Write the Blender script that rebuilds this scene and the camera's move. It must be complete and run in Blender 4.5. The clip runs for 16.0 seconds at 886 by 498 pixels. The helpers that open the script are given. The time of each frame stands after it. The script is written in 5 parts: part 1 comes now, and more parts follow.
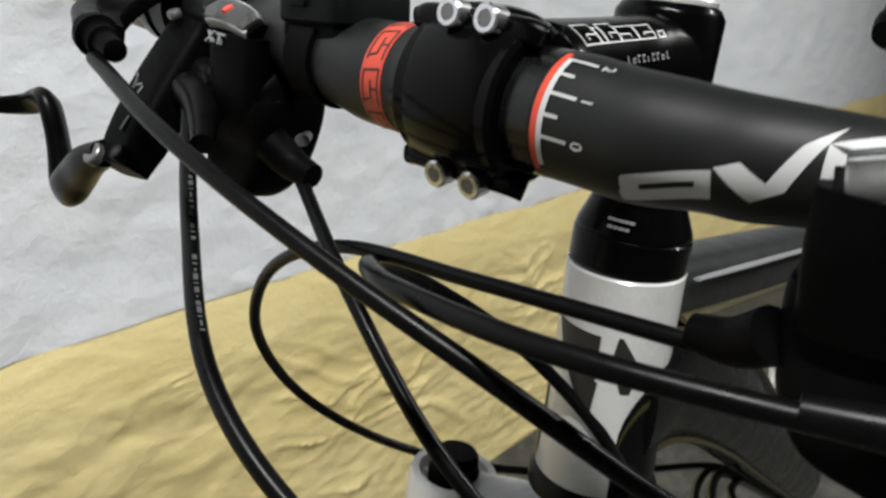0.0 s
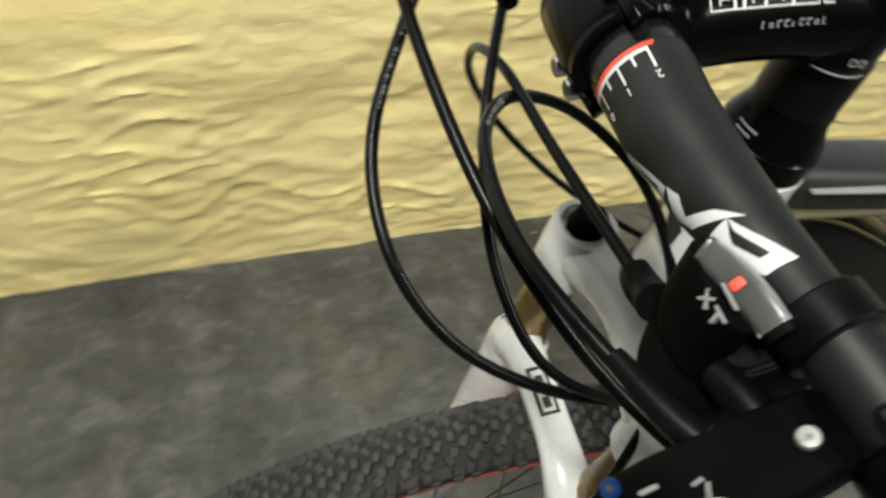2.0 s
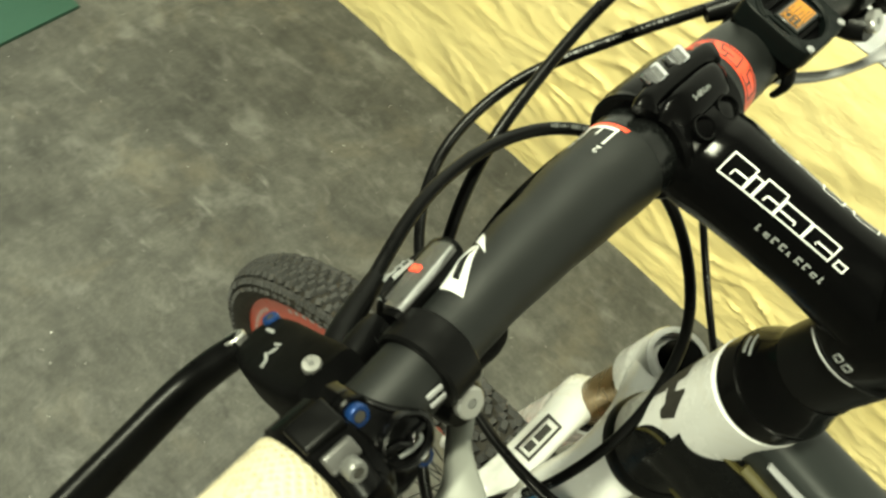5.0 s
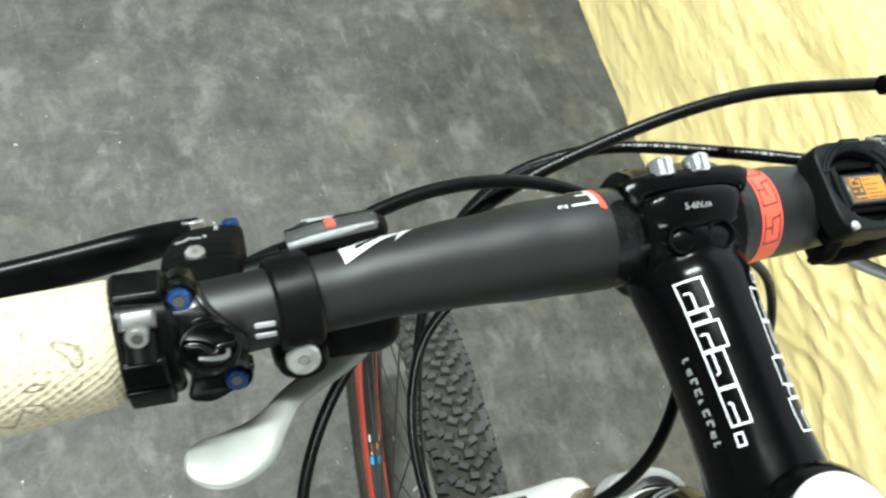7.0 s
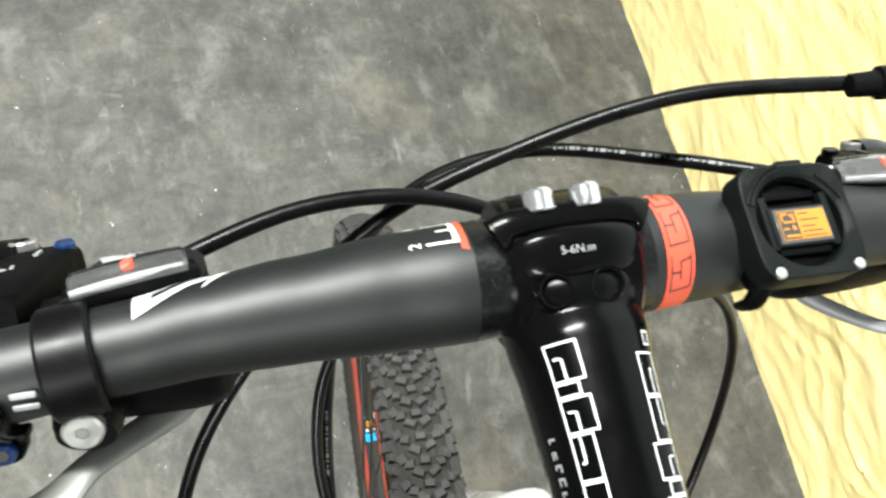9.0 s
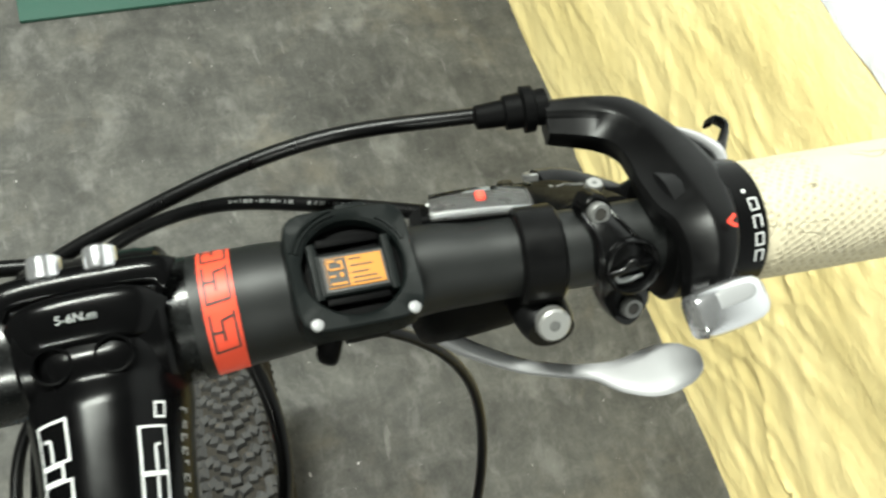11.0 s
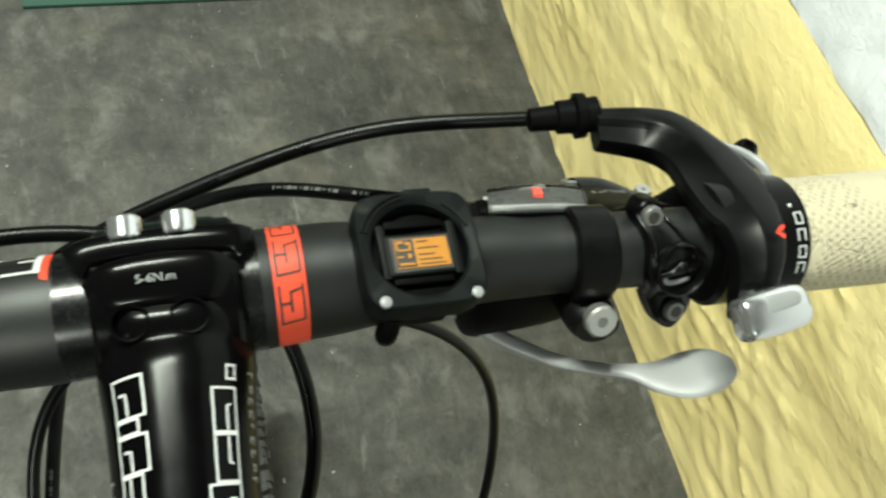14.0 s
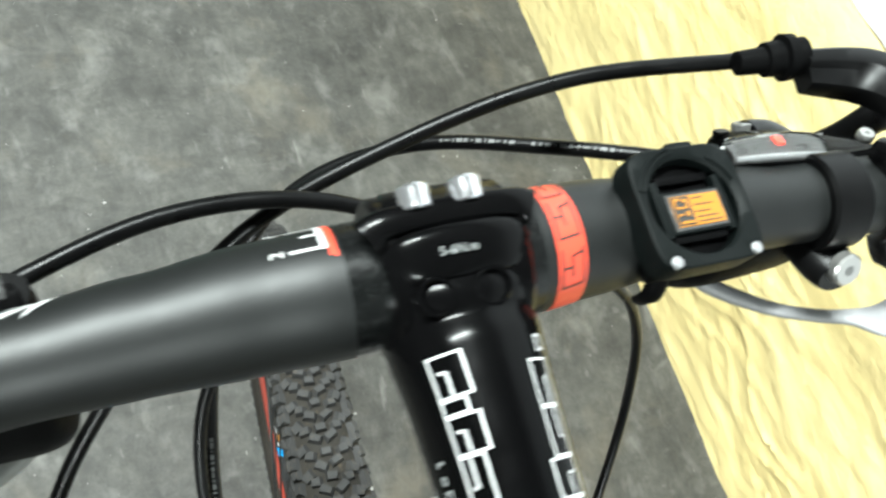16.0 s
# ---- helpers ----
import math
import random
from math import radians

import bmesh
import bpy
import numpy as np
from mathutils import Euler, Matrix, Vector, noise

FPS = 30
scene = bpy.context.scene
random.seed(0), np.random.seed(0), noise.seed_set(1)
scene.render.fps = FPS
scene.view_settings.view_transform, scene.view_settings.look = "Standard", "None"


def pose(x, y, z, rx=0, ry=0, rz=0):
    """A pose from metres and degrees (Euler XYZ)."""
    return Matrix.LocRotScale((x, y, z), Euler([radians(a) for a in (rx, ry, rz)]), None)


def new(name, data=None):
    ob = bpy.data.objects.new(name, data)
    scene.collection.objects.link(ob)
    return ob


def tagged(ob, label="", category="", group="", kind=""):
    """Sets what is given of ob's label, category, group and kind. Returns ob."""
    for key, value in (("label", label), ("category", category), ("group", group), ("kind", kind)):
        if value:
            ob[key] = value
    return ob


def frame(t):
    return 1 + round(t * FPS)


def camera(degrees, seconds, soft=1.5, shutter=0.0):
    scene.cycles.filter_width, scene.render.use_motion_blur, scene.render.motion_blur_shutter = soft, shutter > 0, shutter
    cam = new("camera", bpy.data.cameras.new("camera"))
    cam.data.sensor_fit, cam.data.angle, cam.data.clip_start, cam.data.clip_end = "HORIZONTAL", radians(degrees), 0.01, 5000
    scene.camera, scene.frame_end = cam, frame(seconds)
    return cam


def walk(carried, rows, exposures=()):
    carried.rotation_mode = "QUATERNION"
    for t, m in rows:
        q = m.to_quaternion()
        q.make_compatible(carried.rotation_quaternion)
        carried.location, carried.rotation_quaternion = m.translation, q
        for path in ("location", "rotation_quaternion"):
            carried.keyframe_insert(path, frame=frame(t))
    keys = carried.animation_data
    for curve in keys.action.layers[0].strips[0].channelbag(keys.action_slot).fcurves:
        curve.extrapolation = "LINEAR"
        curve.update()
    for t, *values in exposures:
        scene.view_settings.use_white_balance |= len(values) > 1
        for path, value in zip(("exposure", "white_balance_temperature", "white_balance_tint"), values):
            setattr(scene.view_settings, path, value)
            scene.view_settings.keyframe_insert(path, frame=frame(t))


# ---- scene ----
# A mountain bike stands beside a rough plastered wall; the camera is carried round its handlebar.
import collections

# ---- camera ----
cam = camera(59.04, 16.0, soft=2.6, shutter=0.5)
ROWS = [
    (0, -0.0972, 0.1778, 1.0035, 73.36, -0.62, -140.57),
    (0.5, -0.1031, 0.1740, 1.0394, 64.15, -1.44, -140.32),
    (0.7, -0.1052, 0.1783, 1.0481, 60.98, -3.12, -139.85),
    (1, -0.1065, 0.1990, 1.0689, 58.92, -6.16, -137.27),
    (1.2, -0.1100, 0.2042, 1.0817, 55.44, -7.51, -135.62),
    (1.5, -0.1293, 0.2000, 1.0927, 50.23, -8.82, -127.50),
    (1.8, -0.1489, 0.1797, 1.1001, 46.31, -8.97, -118.88),
    (2, -0.1685, 0.1527, 1.1119, 43.51, -7.87, -108.93),
    (2.5, -0.2028, 0.1199, 1.1523, 40.11, -7.68, -94.72),
    (3, -0.1864, 0.0882, 1.1449, 36.19, -11.90, -90.46),
    (3.5, -0.1879, 0.0267, 1.1524, 33.20, -12.83, -68.88),
    (3.8, -0.1909, 0.0108, 1.1581, 31.64, -14.23, -61.30),
    (4, -0.1912, 0.0141, 1.1584, 32.87, -14.61, -61.05),
    (4.2, -0.1942, 0.0169, 1.1586, 32.35, -15.14, -60.42),
    (6.3, -0.1587, -0.0741, 1.1766, 26.81, -16.39, -21.33),
    (6.5, -0.1525, -0.0721, 1.1770, 25.90, -17.23, -19.22),
    (7, -0.1312, -0.0690, 1.1808, 25.61, -16.07, -16.19),
    (7.5, -0.1066, -0.0619, 1.1792, 24.61, -14.99, -15.12),
    (8, -0.0999, -0.0479, 1.1703, 22.81, -15.17, -13.16),
    (8.5, -0.0697, -0.0433, 1.1671, 21.69, -13.33, -13.45),
    (9, -0.0641, -0.0478, 1.1681, 21.91, -13.81, -14.06),
    (9.5, -0.0365, -0.0541, 1.1740, 22.54, -12.65, -14.77),
    (10, -0.0059, -0.0570, 1.1804, 23.79, -12.84, -16.63),
    (10.2, 0.0072, -0.0602, 1.1821, 24.67, -12.21, -18.07),
    (12.3, 0.0600, -0.0773, 1.1836, 27.61, -16.36, -20.17),
    (12.5, 0.0604, -0.0773, 1.1850, 27.46, -16.27, -20.38),
    (13, 0.0543, -0.0764, 1.1828, 27.09, -16.24, -20.07),
    (13.5, 0.0399, -0.0765, 1.1807, 27.44, -16.30, -18.62),
    (14, 0.0187, -0.0744, 1.1794, 27.19, -16.83, -16.16),
    (14.5, 0.0043, -0.0697, 1.1730, 26.86, -15.86, -14.83),
    (15, -0.0036, -0.0636, 1.1676, 25.49, -15.89, -14.90),
    (15.5, -0.0080, -0.0566, 1.1620, 24.41, -15.50, -16.20),
    (16, -0.0480, -0.0434, 1.1525, 23.44, -18.47, -19.55),
]
walk(cam, [(t, pose(x, y, z, rx, ry, rz)) for t, x, y, z, rx, ry, rz in ROWS],
     exposures=[(0.0, -0.44, 6300, 10), (0.5, -0.55, 6400, 11), (1.2, -0.38, 6500, 10), (2.5, 0.03, 6900, -4), (3.6, 0.35, 8500, -26), (4.2, 0.55, 8300, -20), (6.4, 0.3, 6900, -10), (7.0, 0.75, 6000, 0), (7.5, 0.88, 5750, 9), (9.0, 1.05, 6300, 4), (10.0, 0.95, 6300, 4), (12.4, 0.13, 6700, -8), (14.0, 0.1, 6600, -8), (15.0, 0.9, 5900, 0), (16.0, 0.95, 6000, 0)])

# ---- world and lights ----
world = bpy.data.worlds.new("world")
scene.world = world
world.use_nodes = True
world.node_tree.nodes["Background"].inputs["Color"].default_value = (0.9, 0.95, 1.0, 1)
world.node_tree.nodes["Background"].inputs["Strength"].default_value = 0.3

WALL_X, PAINT_Z, CEIL = 0.838, 0.593, 2.9
ROOM = (-2.6, -9.0, 3.6)  # west face, rear end, front end


def area_lamp(name, eye, size_x, size_y, watts, colour, spin=0):
    data = bpy.data.lights.new(name, "AREA")
    data.shape, data.size, data.size_y, data.energy, data.color = "RECTANGLE", size_x, size_y, watts, colour
    ob = new(name, data)
    ob.matrix_world = pose(*eye, 0, 0, spin)
    return ob


# Both lamps are unseen: the first inferred from highlights, the rear one added as fill.
LAMPS = [(-0.66, 0.82, 2.78, 1.0, 117), (-1.7, -2.5, 2.78, 1.2, 135)]
for lamp_x, lamp_y, lamp_z, wide, watts in LAMPS:
    area_lamp("unseen_lamp", (lamp_x, lamp_y, lamp_z), wide, 0.12, watts, (1.0, 0.99, 0.94))

# ---- materials ----
MATS = {}


def ramp(nt, fac, stops):
    node = nt.nodes.new("ShaderNodeValToRGB")
    els = node.color_ramp.elements
    while len(els) < len(stops):
        els.new(0.5)
    for el, (pos, col) in zip(els, stops):
        el.position, el.color = pos, (*col, 1)
    nt.links.new(fac, node.inputs["Fac"])
    return node.outputs["Color"]


def noise_tex(nt, scale, detail=4.0, rough=0.55, stretch=(1, 1, 1), distort=0.0):
    co, mp, tx = nt.nodes.new("ShaderNodeTexCoord"), nt.nodes.new("ShaderNodeMapping"), nt.nodes.new("ShaderNodeTexNoise")
    mp.inputs["Scale"].default_value = stretch
    for key, value in (("Scale", scale), ("Detail", detail), ("Roughness", rough), ("Distortion", distort)):
        tx.inputs[key].default_value = value
    nt.links.new(co.outputs["Object"], mp.inputs["Vector"])
    nt.links.new(mp.outputs["Vector"], tx.inputs["Vector"])
    return tx.outputs["Fac"]


def mix(nt, fac, a, b, mode="MIX"):
    node = nt.nodes.new("ShaderNodeMix")
    node.data_type, node.blend_type = "RGBA", mode
    for sock, value in ((node.inputs[0], fac), (node.inputs[6], a), (node.inputs[7], b)):
        if isinstance(value, (int, float)):
            sock.default_value = value
        elif isinstance(value, tuple):
            sock.default_value = (*value, 1)
        else:
            nt.links.new(value, sock)
    return node.outputs[2]


def math_node(nt, op, a, b=0.0):
    node = nt.nodes.new("ShaderNodeMath")
    node.operation = op
    for sock, value in ((node.inputs[0], a), (node.inputs[1], b)):
        if isinstance(value, (int, float)):
            sock.default_value = value
        else:
            nt.links.new(value, sock)
    return node.outputs[0]


def plain(name, colour, rough=0.5, metal=0.0, coat=0.0, wear=0.15, scale=90.0, bump=0.0, bump_scale=700.0, dust=None, rough_var=0.12, spec=0.5):
    """A surface of one colour with grain, wear and an uneven gloss."""
    m = bpy.data.materials.new(name)
    m.use_nodes = True
    nt = m.node_tree
    bsdf = nt.nodes["Principled BSDF"]
    grain = noise_tex(nt, scale, 6, 0.65)
    blotch = noise_tex(nt, scale * 0.13, 3, 0.5)
    dark = tuple(c * (1 - wear) for c in colour)
    light = tuple(min(1, c * (1 + wear) + 0.01 * wear) for c in colour)
    col = mix(nt, math_node(nt, "MULTIPLY_ADD", grain, 0.6), dark, light)
    col = mix(nt, ramp(nt, blotch, [(0.35, (0, 0, 0)), (0.7, (1, 1, 1))]), col, colour)
    if dust:
        speck = ramp(nt, noise_tex(nt, scale * 1.7, 8, 0.75), [(0.56, (0, 0, 0)), (0.72, (1, 1, 1))])
        col = mix(nt, math_node(nt, "MULTIPLY", speck, 0.6), col, dust)
    nt.links.new(col, bsdf.inputs["Base Color"])
    rv = ramp(nt, grain, [(0.3, (rough - rough_var * rough,) * 3), (0.75, (min(1, rough + rough_var),) * 3)])
    nt.links.new(rv, bsdf.inputs["Roughness"])
    bsdf.inputs["Metallic"].default_value = metal
    bsdf.inputs["Specular IOR Level"].default_value = spec
    bsdf.inputs["Coat Weight"].default_value = coat
    bsdf.inputs["Coat Roughness"].default_value = 0.08
    if bump:
        node = nt.nodes.new("ShaderNodeBump")
        node.inputs["Strength"].default_value, node.inputs["Distance"].default_value = bump, 0.0006
        nt.links.new(noise_tex(nt, bump_scale, 4, 0.6), node.inputs["Height"])
        nt.links.new(node.outputs["Normal"], bsdf.inputs["Normal"])
    MATS[name] = m
    return m


plain("bar_black", (0.0038, 0.0044, 0.0043), 0.46, 0.0, 0.0, 0.12, 160, 0.10, 2500, spec=0.38, rough_var=0.02)
plain("bar_gloss", (0.002, 0.0023, 0.0023), 0.20, 0.0, 0.0, 0.25, 700, dust=(0.05, 0.056, 0.053), spec=0.40)
plain("gloss_black", (0.0007, 0.0007, 0.0008), 0.15, 0.0, 0.0, 0.2, 60, spec=0.09)
plain("edge_gloss", (0.0009, 0.0009, 0.0010), 0.18, 0.0, 0.0, 0.25, 140, spec=0.30)
plain("plastic_black", (0.0007, 0.0007, 0.0008), 0.48, 0.0, 0.0, 0.25, 140, 0.25, 1800, spec=0.04)
plain("satin_black", (0.0010, 0.0010, 0.0011), 0.33, 0.0, 0.0, 0.25, 140, spec=0.13)
plain("housing_black", (0.0012, 0.0012, 0.0013), 0.28, 0.0, 0.0, 0.3, 120, spec=0.14)
plain("mount_plastic", (0.0018, 0.0029, 0.0028), 0.48, 0.0, 0.0, 0.15, 150, 0.2, 2200, spec=0.11)
plain("white_paint", (0.60, 0.595, 0.585), 0.22, 0.0, 0.5, 0.06, 40, dust=(0.55, 0.52, 0.46))
plain("white_print", (0.50, 0.50, 0.50), 0.4, 0.0, 0.0, 0.04, 200)
plain("pale_print", (0.46, 0.46, 0.455), 0.45, 0.0, 0.0, 0.12, 200)
plain("grey_print", (0.19, 0.195, 0.195), 0.4, 0.0, 0.0, 0.1, 200)
plain("hose_ink", (0.070, 0.072, 0.070), 0.5, 0.0, 0.0, 0.3, 400)
plain("red_paint", (0.56, 0.055, 0.026), 0.38, 0.0, 0.1, 0.1, 150)
plain("red_signal", (0.80, 0.065, 0.04), 0.4, 0.0, 0.0, 0.02, 150)
plain("steel", (0.44, 0.435, 0.42), 0.30, 0.85, 0.0, 0.12, 250)
plain("dark_steel", (0.16, 0.16, 0.155), 0.4, 0.6, 0.0, 0.2, 250)
plain("chrome", (0.66, 0.66, 0.68), 0.12, 0.9, 0.0, 0.05, 200)
plain("satin_alloy", (0.225, 0.225, 0.23), 0.50, 0.15, 0.0, 0.08, 180)
plain("pearl_alloy", (0.155, 0.158, 0.145), 0.36, 0.2, 0.1, 0.06, 120)
plain("bronze", (0.15, 0.095, 0.033), 0.24, 0.6, 0.1, 0.2, 60)
plain("gold_line", (0.050, 0.042, 0.011), 0.46, 0.2, 0.2, 0.12, 60)
plain("frame_black", (0.0014, 0.0015, 0.0015), 0.24, 0.0, 0.0, 0.3, 60, spec=0.11)
plain("frame_grey", (0.016, 0.0180, 0.0178), 0.38, 0.0, 0.05, 0.2, 60, spec=0.25)
plain("blue_anodised", (0.006, 0.030, 0.120), 0.25, 0.5, 0.1, 0.15, 200)
plain("blue_cap", (0.02, 0.33, 0.74), 0.28, 0.2, 0.4, 0.1, 90)
plain("tyre_rubber", (0.018, 0.016, 0.013), 0.8, 0.0, 0.0, 0.4, 120, 0.5, 900, dust=(0.13, 0.095, 0.055), spec=0.2)
plain("tread_rubber", (0.030, 0.0295, 0.029), 0.8, 0.0, 0.0, 0.6, 190, 0.8, 600, dust=(0.14, 0.105, 0.060), spec=0.25)
plain("rim_red", (0.60, 0.06, 0.03), 0.3, 0.2, 0.3, 0.15, 90, dust=(0.4, 0.2, 0.12))
plain("rim_black", (0.018, 0.018, 0.018), 0.3, 0.3, 0.2, 0.2, 90)
plain("orange_label", (0.34, 0.135, 0.008), 0.4, 0.0, 0.0, 0.08, 250)
plain("dark_print", (0.02, 0.018, 0.015), 0.5, 0.0, 0.0, 0.1, 250)
plain("smoke_grey", (0.045, 0.044, 0.043), 0.28, 0.1, 0.0, 0.1, 200)
plain("room_white", (0.16, 0.16, 0.157), 0.7, 0.0, 0.0, 0.05, 4)
plain("room_grey", (0.045, 0.045, 0.045), 0.8, 0.0, 0.0, 0.1, 4)
plain("mat_green", (0.012, 0.052, 0.036), 0.6, 0.0, 0.0, 0.25, 40, 0.4, 600)


def clear_plastic():
    m = bpy.data.materials.new("clear_plastic")
    m.use_nodes = True
    b = m.node_tree.nodes["Principled BSDF"]
    b.inputs["Base Color"].default_value = (0.72, 0.74, 0.74, 1)
    b.inputs["Roughness"].default_value = 0.06
    b.inputs["Transmission Weight"].default_value = 1.0
    b.inputs["IOR"].default_value = 1.14
    MATS["clear_plastic"] = m


clear_plastic()


def grip_material():
    """Cream rubber with a fine diamond knurl, printed swirls and hand dirt."""
    m = bpy.data.materials.new("grip_cream")
    m.use_nodes = True
    nt = m.node_tree
    bsdf = nt.nodes["Principled BSDF"]
    base = mix(nt, ramp(nt, noise_tex(nt, 28, 4, 0.6), [(0.3, (0, 0, 0)), (0.8, (1, 1, 1))]), (0.43, 0.385, 0.275), (0.355, 0.31, 0.213))
    swirl = noise_tex(nt, 95, 1.0, 0.4, (0.6, 1, 1), 0.9)
    line = math_node(nt, "ABSOLUTE", math_node(nt, "SUBTRACT", swirl, 0.595))
    thin = ramp(nt, line, [(0.007, (1, 1, 1)), (0.020, (0, 0, 0))])
    where = ramp(nt, noise_tex(nt, 30, 2, 0.5), [(0.46, (0, 0, 0)), (0.52, (1, 1, 1))])
    col = mix(nt, math_node(nt, "MULTIPLY", math_node(nt, "MULTIPLY", thin, where), 0.85), base, (0.17, 0.145, 0.095))
    grime = ramp(nt, noise_tex(nt, 110, 8, 0.7), [(0.58, (0, 0, 0)), (0.75, (1, 1, 1))])
    col = mix(nt, math_node(nt, "MULTIPLY", grime, 0.35), col, (0.36, 0.31, 0.22))
    bsdf.inputs["Roughness"].default_value = 0.62
    vor = nt.nodes.new("ShaderNodeTexVoronoi")
    vor.inputs["Scale"].default_value = 560
    vor.inputs["Randomness"].default_value = 0.15
    co = nt.nodes.new("ShaderNodeTexCoord")
    tilt = nt.nodes.new("ShaderNodeMapping")
    tilt.inputs["Rotation"].default_value = (0.6, 0.5, 0.78)
    nt.links.new(co.outputs["Object"], tilt.inputs["Vector"])
    nt.links.new(tilt.outputs["Vector"], vor.inputs["Vector"])
    patch = ramp(nt, noise_tex(nt, 34, 1, 0.4), [(0.42, (0, 0, 0)), (0.46, (1, 1, 1))])
    pit = ramp(nt, vor.outputs["Distance"], [(0.16, (0.66, 0.65, 0.63)), (0.46, (1, 1, 1))])
    col = mix(nt, patch, col, mix(nt, 1.0, col, pit, "MULTIPLY"))
    nt.links.new(col, bsdf.inputs["Base Color"])
    height = math_node(nt, "ADD", math_node(nt, "MULTIPLY", vor.outputs["Distance"], patch), math_node(nt, "MULTIPLY", thin, -0.8))
    bump = nt.nodes.new("ShaderNodeBump")
    bump.inputs["Strength"].default_value, bump.inputs["Distance"].default_value = 0.7, 0.0008
    nt.links.new(height, bump.inputs["Height"])
    nt.links.new(bump.outputs["Normal"], bsdf.inputs["Normal"])
    MATS["grip_cream"] = m


grip_material()


def floor_material():
    """Worn grey screed: cloudy tone, pale scuffs, brown stains and small chips."""
    m = bpy.data.materials.new("floor_screed")
    m.use_nodes = True
    nt = m.node_tree
    bsdf = nt.nodes["Principled BSDF"]
    col = ramp(nt, noise_tex(nt, 6, 9, 0.66, (1, 0.8, 1), 0.4), [(0.30, (0.0485, 0.0483, 0.0452)), (0.72, (0.092, 0.090, 0.083))])
    grain = ramp(nt, noise_tex(nt, 190, 5, 0.7), [(0.3, (0.88, 0.88, 0.88)), (0.75, (1.11, 1.11, 1.11))])
    col = mix(nt, 1.0, col, grain, "MULTIPLY")
    for scale, lo, hi, stretch in ((26, 0.80, 1.18, (1, 0.4, 1)), (55, 0.88, 1.12, (1, 1, 1)), (13, 0.78, 1.24, (0.5, 1, 1))):
        wipe = ramp(nt, noise_tex(nt, scale, 7, 0.7, stretch, 1.0), [(0.36, (lo,) * 3), (0.66, (hi, hi, hi * 0.99))])
        col = mix(nt, 1.0, col, wipe, "MULTIPLY")
    # tone, how sharply it shows, how strongly, and its grain's shape: pale scuffs, brown stains, scratches, chips and dark specks
    for scale, lo, hi, tone, power, stretch in ((15, 0.54, 0.74, (0.21, 0.205, 0.195), 0.50, (1, 0.7, 1)), (40, 0.64, 0.76, (0.30, 0.295, 0.28), 0.35, (1, 0.3, 1)), (44, 0.65, 0.76, (0.28, 0.275, 0.26), 0.30, (0.35, 1, 1)),
                                                (5, 0.55, 0.70, (0.165, 0.143, 0.105), 0.36, (1, 1, 1)), (19, 0.56, 0.70, (0.045, 0.045, 0.043), 0.55, (1, 0.8, 1)),
                                                (62, 0.700, 0.722, (0.55, 0.54, 0.52), 0.85, (1, 1, 1)), (120, 0.715, 0.735, (0.50, 0.49, 0.46), 0.8, (1, 0.6, 1)), (66, 0.695, 0.725, (0.025, 0.025, 0.025), 0.8, (1, 1, 1))):
        mask = ramp(nt, noise_tex(nt, scale, 6, 0.62, stretch, 0.4), [(lo, (0, 0, 0)), (hi, (1, 1, 1))])
        col = mix(nt, math_node(nt, "MULTIPLY", mask, power), col, tone)
    nt.links.new(col, bsdf.inputs["Base Color"])
    nt.links.new(ramp(nt, noise_tex(nt, 30, 5, 0.6), [(0.3, (0.55,) * 3), (0.7, (0.80,) * 3)]), bsdf.inputs["Roughness"])
    bsdf.inputs["Specular IOR Level"].default_value = 0.28
    bump = nt.nodes.new("ShaderNodeBump")
    bump.inputs["Strength"].default_value, bump.inputs["Distance"].default_value = 0.35, 0.002
    nt.links.new(noise_tex(nt, 120, 8, 0.7), bump.inputs["Height"])
    nt.links.new(bump.outputs["Normal"], bsdf.inputs["Normal"])
    MATS["floor_screed"] = m


floor_material()


def wall_material(name, low, high, stain, grain):
    m = bpy.data.materials.new(name)
    m.use_nodes = True
    nt = m.node_tree
    bsdf = nt.nodes["Principled BSDF"]
    col = ramp(nt, noise_tex(nt, 7, 6, 0.6, (1, 0.5, 1)), [(0.3, low), (0.7, high)])
    mask = ramp(nt, noise_tex(nt, 38, 6, 0.7, (1, 0.4, 1)), [(0.60, (0, 0, 0)), (0.78, (1, 1, 1))])
    col = mix(nt, math_node(nt, "MULTIPLY", mask, 0.4), col, stain)
    nt.links.new(col, bsdf.inputs["Base Color"])
    bsdf.inputs["Roughness"].default_value = 0.55
    bump = nt.nodes.new("ShaderNodeBump")
    bump.inputs["Strength"].default_value, bump.inputs["Distance"].default_value = 0.6, 0.006
    nt.links.new(noise_tex(nt, 62, 9, 0.70, grain, 0.3), bump.inputs["Height"])
    nt.links.new(bump.outputs["Normal"], bsdf.inputs["Normal"])
    MATS[name] = m


wall_material("wall_yellow", (0.78, 0.635, 0.275), (0.87, 0.73, 0.36), (0.63, 0.49, 0.21), (1, 0.4, 1))
wall_material("wall_white", (0.80, 0.82, 0.86), (0.87, 0.88, 0.90), (0.60, 0.60, 0.59), (0.6, 0.6, 0.7))

# ---- mesh helpers ----


def link_mesh(name, bm, material, smooth=True):
    me = bpy.data.meshes.new(name)
    bmesh.ops.recalc_face_normals(bm, faces=bm.faces)
    bm.to_mesh(me)
    bm.free()
    for poly in me.polygons:
        poly.use_smooth = smooth
    if smooth:
        me.set_sharp_from_angle(angle=radians(38))
    me.materials.append(MATS[material])
    return new(name, me)


